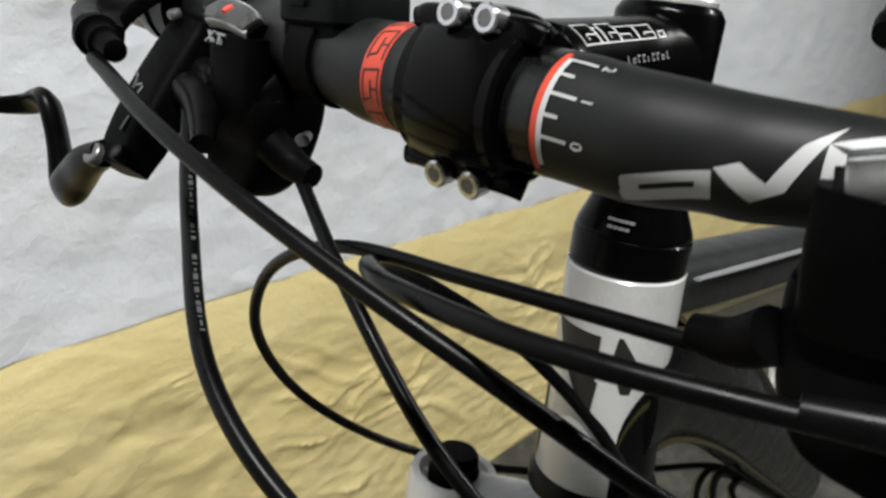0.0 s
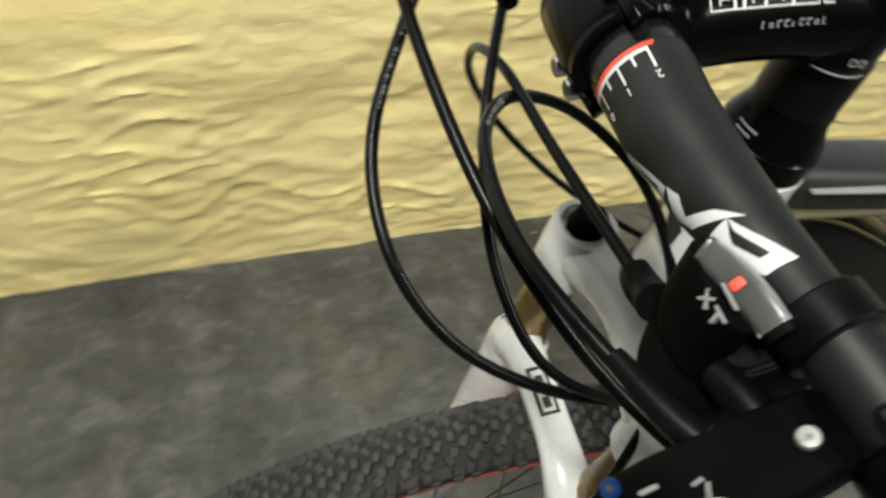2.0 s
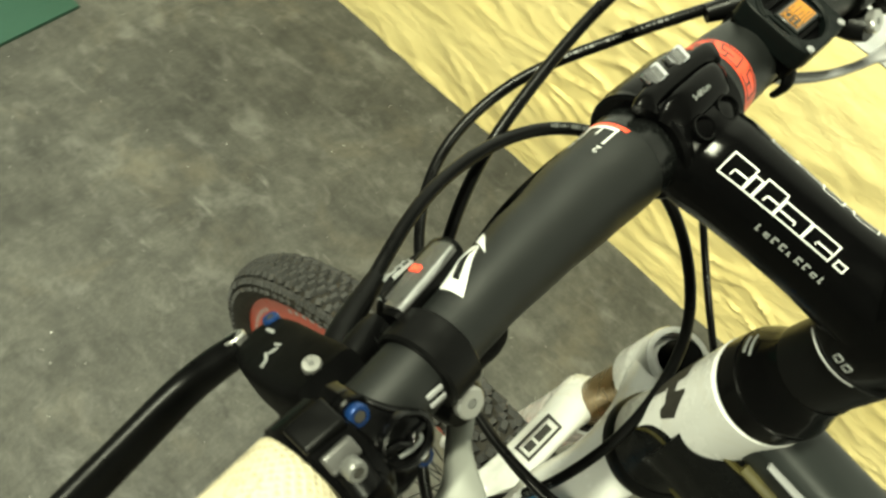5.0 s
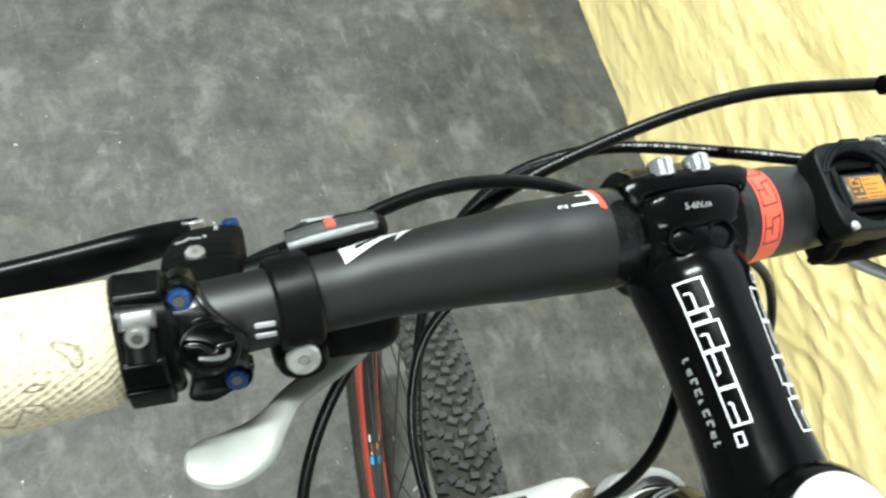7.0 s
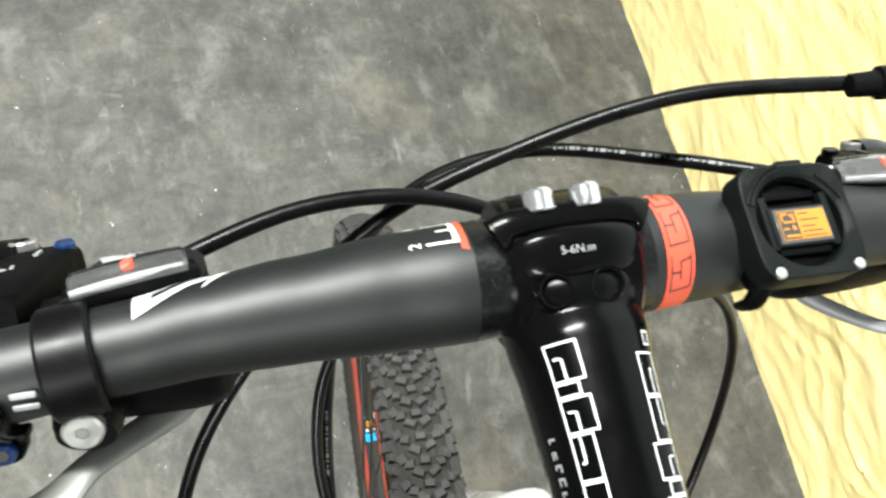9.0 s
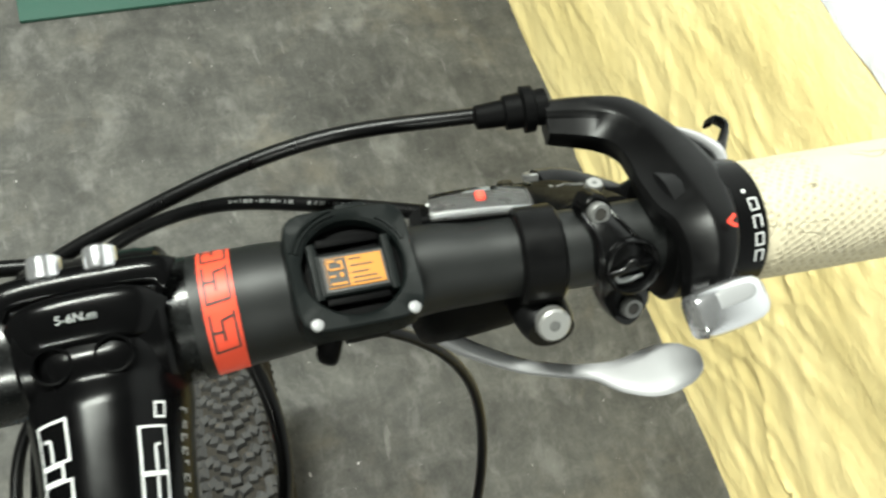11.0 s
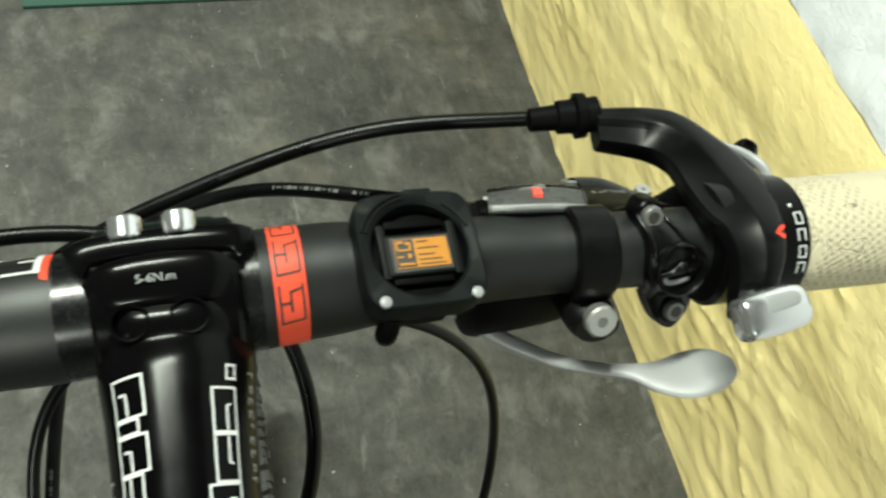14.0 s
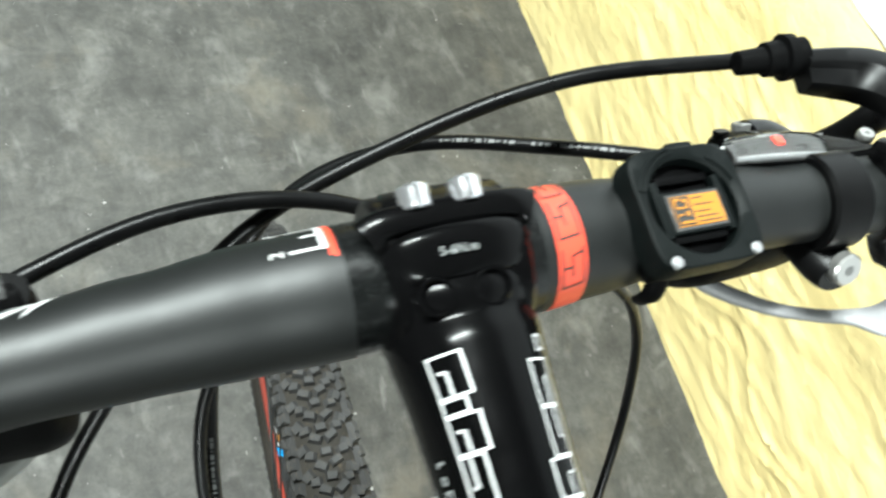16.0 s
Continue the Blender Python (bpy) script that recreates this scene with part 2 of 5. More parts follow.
def part(name, bm, material, parent, label="", smooth=True):
    """One mesh under a thing or under a part; its vertices are given in the handlebar's own frame."""
    ob = link_mesh(name, bm, material, smooth)
    if parent.parent and parent.parent.parent:
        parent = parent.parent
    ob.parent = parent
    if parent is bicycle:
        ob.location = -BASE
    if label:
        tagged(ob, label)
    return ob


def glide(points, steps):
    """A smooth curve through points of any dimension."""
    pts = [np.array(p, float) for p in points]
    pts = [2 * pts[0] - pts[1]] + pts + [2 * pts[-1] - pts[-2]]
    out = []
    for a, b, c, d in zip(pts, pts[1:], pts[2:], pts[3:]):
        for k in range(steps):
            t = k / steps
            out.append(0.5 * (2 * b + (c - a) * t + (2 * a - 5 * b + 4 * c - d) * t * t + (3 * b - a - 3 * c + d) * t ** 3))
    return out + [pts[-2]]


def ring_loft(bm, rings, caps=True):
    """Skins closed rings of vertices, one after another."""
    rows = [[bm.verts.new(Vector(p)) for p in ring] for ring in rings]
    n = len(rows[0])
    for a, b in zip(rows, rows[1:]):
        for k in range(n):
            bm.faces.new((a[k], a[(k + 1) % n], b[(k + 1) % n], b[k]))
    if caps:
        bm.faces.new(rows[0][::-1])
        bm.faces.new(rows[-1])
    return rows


def tube(path, radius, seg=14, steps=5, caps=True, bm=None, up=(0.13, 0.2, 1.0), power=2.0):
    """A body swept along path. radius: one number, or one for each point, or (width, height) pairs; power above 2 squares the section."""
    bm = bm or bmesh.new()
    rows = []
    for k, p in enumerate(path):
        r = radius[k] if isinstance(radius, (list, tuple)) and len(radius) == len(path) and not (len(path) == 2 and isinstance(radius, tuple)) else radius
        r = (r, r) if isinstance(r, (int, float)) else tuple(r)
        rows.append((*p, *r))
    line = glide(rows, steps) if steps > 1 else [np.array(r, float) for r in rows]
    up, rings = Vector(up).normalized(), []
    for k, row in enumerate(line):
        a, b = line[max(0, k - 1)], line[min(len(line) - 1, k + 1)]
        ahead = Vector(b[:3] - a[:3]).normalized()
        side = ahead.cross(up)
        if side.length < 1e-4:
            side = ahead.orthogonal()
        side.normalize()
        top = side.cross(ahead).normalized()
        up = top
        ring = []
        for s in range(seg):
            t = 2 * math.pi * s / seg
            c, d = math.cos(t), math.sin(t)
            u = math.copysign(abs(c) ** (2 / power), c) * row[3]
            v = math.copysign(abs(d) ** (2 / power), d) * row[4]
            ring.append(Vector(row[:3]) + side * u + top * v)
        rings.append(ring)
    ring_loft(bm, rings, caps)
    return bm


def lathe(profile, centre=(0, 0, 0), axis=(0, 0, 1), seg=32, bm=None, closed=False):
    """Turns (distance along the axis, radius) pairs round an axis."""
    bm = bm or bmesh.new()
    axis = Vector(axis).normalized()
    u = axis.orthogonal().normalized()
    v = axis.cross(u)
    rings = [[Vector(centre) + axis * h + (u * math.cos(2 * math.pi * k / seg) + v * math.sin(2 * math.pi * k / seg)) * max(r, 1e-5) for k in range(seg)] for h, r in profile]
    if closed:
        rings.append(rings[0])
        rows = [[bm.verts.new(p) for p in ring] for ring in rings[:-1]]
        rows.append(rows[0])
        for a, b in zip(rows, rows[1:]):
            for k in range(seg):
                bm.faces.new((a[k], a[(k + 1) % seg], b[(k + 1) % seg], b[k]))
    else:
        ring_loft(bm, rings)
    return bm


def block(size, m=None, bevel=0.001, segments=2, bm=None):
    """A box with rounded edges, set by a matrix."""
    own = bmesh.new()
    bmesh.ops.create_cube(own, size=1.0)
    bmesh.ops.scale(own, vec=size, verts=own.verts)
    if bevel:
        bmesh.ops.bevel(own, geom=own.edges[:], offset=bevel, segments=segments, affect="EDGES", profile=0.6)
    bmesh.ops.transform(own, matrix=m or Matrix(), verts=own.verts)
    if bm is None:
        return own
    return merge(bm, own)


def merge(bm, other):
    me = bpy.data.meshes.new("scratch")
    other.to_mesh(me)
    other.free()
    bm.from_mesh(me)
    bpy.data.meshes.remove(me)
    return bm


def plate(outline, thick, m=None, bevel=0.0006, holes=()):
    """A flat outline (x, y) of some thickness along z, edges eased, set by a matrix."""
    bm = bmesh.new()
    low = bm.faces.new([bm.verts.new((x, y, 0)) for x, y in outline])
    top = bmesh.ops.extrude_face_region(bm, geom=[low])
    bmesh.ops.translate(bm, vec=(0, 0, thick), verts=[v for v in top["geom"] if isinstance(v, bmesh.types.BMVert)])
    if bevel:
        bmesh.ops.bevel(bm, geom=bm.edges[:], offset=bevel, segments=2, affect="EDGES", profile=0.6)
    bmesh.ops.transform(bm, matrix=m or Matrix(), verts=bm.verts)
    return bm


def frame_at(origin, x_axis, z_axis):
    """A matrix with its origin, its x along x_axis and its z nearest to z_axis."""
    x = Vector(x_axis).normalized()
    y = Vector(z_axis).cross(x).normalized()
    z = x.cross(y)
    return Matrix.Translation(origin) @ Matrix((x, y, z)).transposed().to_4x4()


def bolt(parent, at, axis, radius=0.0041, length=0.007, material="steel", label="", name="bolt", socket=0.55):
    """A cap head with an open hexagonal socket."""
    head = lathe([(0, radius * 0.9), (0.0004, radius), (length - 0.0006, radius), (length, radius * 0.86), (length, radius * socket)], at, axis, 24)
    cut = lathe([(length, radius * socket), (length * 0.45, radius * socket * 0.96)], at, axis, 6)
    bmesh.ops.delete(head, geom=[f for f in head.faces if len(f.verts) > 4 and (f.calc_center_median() - Vector(at)).dot(Vector(axis).normalized()) > length * 0.9], context="FACES_ONLY")
    screw_part = part(name, head, material, parent, label)
    # the darker material paints the shade inside the socket
    part("socket", cut, "dark_steel" if material in ("steel", "chrome") else "dark_print", screw_part)
    return screw_part


M = 0.001
BAR = Matrix.Translation((0.02418, 0.00567, 0.98219)) @ Matrix(((0.99162, 0.05670, -0.11605), (-0.05431, 0.99825, 0.02367), (0.11719, -0.01717, 0.99296))).to_4x4()


def mm(*p):
    return Vector(p) * M


# ---- room ----


def wall_offset(y, z):
    """How far the rough coat stands out from the wall's plane: long flat lumps, smoother at the plinth's top."""
    rough = 1.0 if z < PAINT_Z - 0.13 else max(0.25, 1 - (z - PAINT_Z + 0.13) / 0.09)
    a = noise.fractal(Vector((3.1, y * 4.2, z * 11.0)), 1.0, 2.0, 4)
    warp = noise.noise(Vector((9.1, y * 5.0, z * 6.0)))
    b = noise.noise(Vector((7.7, y * 7.5 + 0.8 * warp, z * 26.0 + 2.2 * warp)))
    c = noise.fractal(Vector((1.7, y * 17 + 2 * warp, z * 42)), 1.0, 2.0, 3)
    where = min(1.0, max(0.0, 0.55 + 1.6 * noise.noise(Vector((4.4, y * 4.5, z * 7.0)))))
    ridge = (1 - min(1.0, abs(b) * 3.4)) ** 2
    rough *= 0.95 + 0.55 * min(1.0, max(0.0, (0.35 - y) / 0.5))
    return rough * (0.0046 * a + 0.0050 * ridge * where + 0.0020 * c)


def paint_edge(y):
    return PAINT_Z + 0.012 * noise.noise(Vector((y * 3.0, 0.4, 0))) + 0.004 * noise.noise(Vector((y * 17.0, 2.4, 0)))


def grid_sheet(rows):
    bm = bmesh.new()
    rings = [[bm.verts.new(p) for p in row] for row in rows]
    for a, b in zip(rings, rings[1:]):
        for k in range(len(a) - 1):
            bm.faces.new((a[k], a[k + 1], b[k + 1], b[k]))
    return bm


def steps(points):
    """Coordinates from runs of (start, end, spacing)."""
    out = []
    for a, b, d in points:
        n = max(1, round((b - a) / d))
        out += [a + (b - a) * k / n for k in range(n)]
    return out + [points[-1][1]]


ALONG = steps([(ROOM[1], -1.4, 0.05), (-1.4, 1.5, 0.0075), (1.5, ROOM[2], 0.06)])


def build_wall():
    heights = steps([(0, 1, 1 / 104)])
    rows = []
    for h in heights:
        row = []
        for y in ALONG:
            z = -0.01 + h * (paint_edge(y) + 0.01)
            slope = max(0.0, (z - PAINT_Z + 0.10) / 0.10)
            row.append(Vector((WALL_X + 0.018 * slope ** 2 - wall_offset(y, z), y, z)))
        rows.append(row)
    low = link_mesh("wall_plinth", grid_sheet(rows), "wall_yellow")
    tagged(low, "rough plastered wall base painted pale yellow", "wall", kind="structure")
    rows = []
    for h in steps([(0, 0.2, 0.004), (0.2, 1, 0.04)]):
        row = []
        for y in ALONG:
            z = paint_edge(y) + h * (CEIL - paint_edge(y))
            bump = 0.0050 * noise.fractal(Vector((5.5, y * 7, z * 11)), 1.0, 2.0, 4) + 0.014 * max(0.0, noise.noise(Vector((2.2, y * 13, z * 24))) - 0.38)
            row.append(Vector((WALL_X + 0.018 + min(h * 5, 1) * 0.004 - bump - 0.5 * wall_offset(y, z) * max(0.0, 1 - h * 30), y, z)))
        rows.append(row)
    high = link_mesh("wall_east", grid_sheet(rows), "wall_white")
    tagged(high, "white painted lumpy plaster wall above the yellow base", "wall", kind="structure")
    back = block((0.16, ROOM[2] - ROOM[1], CEIL), pose(WALL_X + 0.13, (ROOM[1] + ROOM[2]) / 2, CEIL / 2), 0)
    tagged(link_mesh("wall_core", back, "room_white", False), "masonry core behind the plastered wall", "wall", kind="structure")


def build_floor():
    rows = []
    for y in steps([(ROOM[1], -1.2, 0.2), (-1.2, 1.6, 0.03), (1.6, ROOM[2], 0.2)]):
        rows.append([Vector((x, y, 0.0018 * noise.fractal(Vector((x * 2.5, y * 2.5, 0.3)), 1.0, 2.0, 3) * min(1, abs(y - 0.2) + 0.4))) for x in steps([(ROOM[0], -1, 0.2), (-1, WALL_X + 0.05, 0.03)])])
    tagged(link_mesh("floor", grid_sheet(rows), "floor_screed"), "worn dark grey screed floor with pale scuffs", "floor", kind="structure")


def build_shell():
    for name, size, at in (("wall_west", (0.16, ROOM[2] - ROOM[1], CEIL), (ROOM[0] - 0.08, (ROOM[1] + ROOM[2]) / 2, CEIL / 2)),
                           ("wall_south", (WALL_X - ROOM[0] + 0.3, 0.16, CEIL), ((WALL_X + ROOM[0]) / 2, ROOM[1] - 0.08, CEIL / 2)),
                           ("wall_north", (WALL_X - ROOM[0] + 0.3, 0.16, CEIL), ((WALL_X + ROOM[0]) / 2, ROOM[2] + 0.08, CEIL / 2)),
                           ("ceiling", (WALL_X - ROOM[0] + 0.4, ROOM[2] - ROOM[1] + 0.4, 0.16), ((WALL_X + ROOM[0]) / 2, (ROOM[1] + ROOM[2]) / 2, CEIL + 0.08))):
        tagged(link_mesh(name, block(size, pose(*at), 0), "room_white" if name == "ceiling" else "room_grey", False), "plain " + ("white" if name == "ceiling" else "grey") + " plaster " + ("ceiling" if name == "ceiling" else "wall"), name.split("_")[0], kind="structure")


build_wall()
build_floor()
build_shell()

# battens assumed above both unseen lamps
for eye in [row[:3] for row in LAMPS]:
    lamp = tagged(new("ceiling_light"), "unseen white metal ceiling batten, assumed for a tube lamp", "ceiling light", "tube lights")
    lamp.location = (eye[0], eye[1], CEIL)
    tray = link_mesh("tray", block((1.26, 0.20, 0.07), pose(0, 0, -0.036), 0.006), "white_paint")
    tray.parent = lamp

mat = link_mesh("floor_mat", plate([(-0.092, 0.983), (0.40, 1.008), (0.40, 1.75), (-0.092, 1.73)], 0.008, pose(0, 0, 0.001), 0.002), "mat_green")
tagged(mat, "dark green rubber mat lying on the floor", "mat")

knob = link_mesh("wall_knob", lathe([(-0.01, 0.010), (0.0, 0.011), (0.008, 0.011), (0.012, 0.018), (0.020, 0.022), (0.030, 0.021), (0.037, 0.015), (0.039, 0.005)], (WALL_X + 0.012, 0.264, 0.735), (-1, 0, 0.1), 28), "satin_black")
tagged(knob, "black rounded rubber knob fixed to the white wall", "knob")

# ---- bicycle ----
HUB = mm(0, -52, -656.5)
BASE = BAR.inverted() @ Vector(((BAR @ HUB).x + 0.03, (BAR @ HUB).y, 0.0))
bicycle = new("bicycle")
bicycle.matrix_world = BAR @ Matrix.Translation(BASE)
tagged(bicycle, "black and white mountain bike with red rims standing beside the wall", "bicycle")

STEER = Vector((0.03, -0.0896, 0.996)).normalized()
FORK_UP = Vector((0, -0.0896, 0.996)).normalized()


def on_axis(z):
    """The point of the steering axis at height z (mm)."""
    return mm(6 + 0.03 * z, -97 - 0.09 * z, z)


BAR_LINE = [(0, 0, 0, 15.9), (24, 0, 0, 15.9), (42, 0.4, -0.6, 15.4), (66, -0.4, 0.4, 13.6), (88, -1.6, 1.8, 12.1), (104, -3.4, 2.6, 11.2), (130, -6.4, 4.5, 11.1), (170, -9.6, 6.3, 11.1), (230, -14.0, 8.3, 11.1), (300, -19.5, 10.3, 11.1)]


def bar_at(x):
    """Centre and radius (mm) of the handlebar at x."""
    s = abs(x)
    for a, b in zip(BAR_LINE, BAR_LINE[1:]):
        if s <= b[0]:
            t = (s - a[0]) / (b[0] - a[0])
            t = t * t * (3 - 2 * t) if b[0] <= 104 else t
            return (a[1] + (b[1] - a[1]) * t + 0.016 * x, a[2] + (b[2] - a[2]) * t, a[3] + (b[3] - a[3]) * t)
    return (BAR_LINE[-1][1] + 0.016 * x, *BAR_LINE[-1][2:])


def on_bar(x, angle, lift=0.0):
    """A point of the bar's surface: angle in degrees from straight ahead, upwards."""
    y, z, r = bar_at(x)
    a = radians(angle)
    return mm(x, y + (r + lift) * math.cos(a), z + (r + lift) * math.sin(a))


def bar_sleeve(x0, x1, lift, seg=40, rows=4):
    """A closed band round the bar."""
    bm = bmesh.new()
    outer = [[on_bar(x0 + (x1 - x0) * k / rows, 360 * s / seg, lift) for s in range(seg)] for k in range(rows + 1)]
    inner = [[on_bar(x0 + (x1 - x0) * k / rows, 360 * s / seg, 0.02 if lift > 0.02 else -0.5) for s in range(seg)] for k in (rows, 0)]
    ring_loft(bm, inner[1:] + outer + inner[:1], False)
    return bm


def bar_patch(bm, corners, lift=0.12, n=10):
    """A thin printed patch on the bar between four (x, angle) corners."""
    a, b, c, d = [np.array(p, float) for p in corners]
    rows = []
    for k in range(n + 1):
        t = k / n
        p, q = a + (d - a) * t, b + (c - b) * t
        rows.append([bm.verts.new(on_bar(*(p + (q - p) * s / n), lift)) for s in range(n + 1)])
    for r, s in zip(rows, rows[1:]):
        for k in range(n):
            bm.faces.new((r[k], r[k + 1], s[k + 1], s[k]))
    return bm


def stroke(bm, points, wide, lift=0.12):
    """A printed line on the bar through (x, angle) points; width in mm."""
    for p, q in zip(points, points[1:]):
        r = bar_at((p[0] + q[0]) / 2)[2]
        k = 180 / math.pi / r
        dx, da = q[0] - p[0], (q[1] - p[1]) / k
        n = math.hypot(dx, da) or 1
        ox, oa = -da / n * wide / 2, dx / n * wide / 2 * k
        ex, ea = dx / n * wide * 0.35, da / n * wide * 0.35 * k
        p2, q2 = (p[0] - ex, p[1] - ea), (q[0] + ex, q[1] + ea)
        bar_patch(bm, [(p2[0] + ox, p2[1] + oa), (p2[0] - ox, p2[1] - oa), (q2[0] - ox, q2[1] - oa), (q2[0] + ox, q2[1] + oa)], lift, 6)
    return bm


def build_handlebar():
    rings = []
    xs = steps([(-300, -110, 6), (-110, 110, 2.5), (110, 300, 6)])
    for x in xs:
        rings.append([on_bar(x, 360 * s / 40) for s in range(40)])
    bm = bmesh.new()
    ring_loft(bm, rings)
    bar = part("handlebar", bm, "bar_black", bicycle, "matte black oversized aluminium handlebar")
    part("clamp_section", bar_sleeve(-20.6, 26.5, 0.1), "bar_gloss", bar, "glossy speckled black centre section")
    part("red_band", bar_sleeve(29.4, 37.4, 0.16), "red_paint", bar, "orange-red printed band")
    marks = bmesh.new()
    for a0 in (150, 104, 60, 14, -32, -78):
        for pts in ([(30.5, a0), (30.5, a0 - 36)], [(36.3, a0 - 3), (36.3, a0 - 36)], [(30.5, a0), (36.2, a0 - 2)], [(33.2, a0 - 12), (33.2, a0 - 30)], [(33.2, a0 - 30), (36.3, a0 - 33)], [(30.5, a0 - 20), (33.0, a0 - 20)]):
            stroke(marks, pts, 0.6, 0.3)
    tagged(part("band_print", marks, "dark_print", bar, "black outline print"), kind="stuff")
    part("red_ring", bar_patch(bmesh.new(), [(-21.4, 78), (-23.2, 75), (-23.2, -44), (-21.4, -48)], 0.16, 20), "red_paint", bar, "red scale ring")
    scale = stroke(bmesh.new(), [(-24.0, 66), (-24.0, 40), (-24.0, 14), (-24.0, -12), (-24.0, -36)], 1.5, 0.2)
    for n, angle in enumerate((66, 47.5, 29, 10.5, -8)):
        part("scale_tick", stroke(bmesh.new(), [(-25.0, angle), (-28.2 if n % 2 else -31.4, angle)], 0.85, 0.2), "pale_print", bar)
    part("scale", scale, "white_print", bar, "white printed scale")
    for text, angle in (("2", 66), ("1", 29), ("0", -8)):
        a = radians(angle)
        out = Vector((0, math.cos(a), math.sin(a)))
        digit(bar, text, on_bar(-34.4, angle, 0.25), Vector((0, -out.z, out.y)) * -1, out, 4.4 * M, "pale_print")
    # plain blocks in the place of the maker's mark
    for corners in ([(-46, -22), (-65, -4), (-65.5, -14), (-46, -33)], [(-45, -40), (-65.5, -20), (-65.5, -33), (-45, -56)], [(-45.5, -24), (-50, -20), (-50, -50), (-45.5, -55)], [(-62, -7), (-65.2, -4), (-65.5, -21), (-62, -24)],
                    [(-65.4, -1), (-70.4, 8), (-77.5, -12), (-73.5, -29)], [(-86.6, 57), (-80.4, 30), (-73.6, -28), (-79.6, -14)],
                    [(-84.6, 36), (-102.0, 76), (-98.2, 52), (-88.8, 35)], [(-102.0, 76), (-102.8, 30), (-98.2, 37), (-98.2, 52)], [(-102.8, 30), (-98.6, 13), (-89.2, 19), (-98.2, 37)], [(-98.6, 13), (-85.2, 4), (-84.6, 36), (-89.0, 27)]):
        part("mark_block", bar_patch(bmesh.new(), corners), "white_print", bar, "white printed block")
    return bar


def digit(parent, text, at, right, out, size, material="white_print", name="digit"):
    """Letters of the built-in font, thin and flat, at a place, reading along right, facing out."""
    cu = bpy.data.curves.new("letters", "FONT")
    cu.body, cu.size, cu.align_x, cu.align_y, cu.extrude = text, size, "CENTER", "CENTER", 0.00006
    tmp = bpy.data.objects.new("letters", cu)
    scene.collection.objects.link(tmp)
    me = bpy.data.meshes.new_from_object(tmp.evaluated_get(bpy.context.evaluated_depsgraph_get()))
    bpy.data.objects.remove(tmp)
    bm = bmesh.new()
    bm.from_mesh(me)
    bpy.data.meshes.remove(me)
    bmesh.ops.transform(bm, matrix=frame_at(at, right, out), verts=bm.verts)
    return part(name, bm, material, parent, "", False)


handlebar = build_handlebar()

# stem


STEM = [(-7, 0.5, 17.4, 19.0, 3.2), (-12, 1.0, 18.4, 19.0, 2.6), (-15.5, 1.0, 18.6, 17.6, 2.1), (-21, 1.6, 18.4, 18.2, 2.1), (-30, 2.2, 17.2, 17.6, 2.1), (-48, 2.8, 16.0, 17.0, 2.1), (-66, 3.0, 15.4, 17.0, 2.1), (-80, 3.2, 16.4, 18.0, 2.1), (-93, 3.4, 17.0, 18.6, 2.1)]
STEM_MID = 4.6


def stem_point(y, turn, lift=0.0):
    """A point of the stem's skin: y in mm, turn in degrees from the right flank over the top."""
    for a, b in zip(STEM, STEM[1:]):
        if y >= b[0]:
            break
    t = min(1.0, max(0.0, (y - a[0]) / (b[0] - a[0])))
    z, w, h, p = [u + (v - u) * t for u, v in zip(a[1:], b[1:])]
    c, d = math.cos(radians(turn)), math.sin(radians(turn))
    return mm(STEM_MID + math.copysign(abs(c) ** (2 / p), c) * (w + lift), y, z + math.copysign(abs(d) ** (2 / p), d) * (h + lift))


def stem_patch(bm, y0, y1, a0, a1, lift=0.15, n=5):
    rows = [[bm.verts.new(stem_point(y0 + (y1 - y0) * k / n, a0 + (a1 - a0) * s / n, lift)) for s in range(n + 1)] for k in range(n + 1)]
    for r, s in zip(rows, rows[1:]):
        for k in range(n):
            bm.faces.new((r[k], r[k + 1], s[k + 1], s[k]))


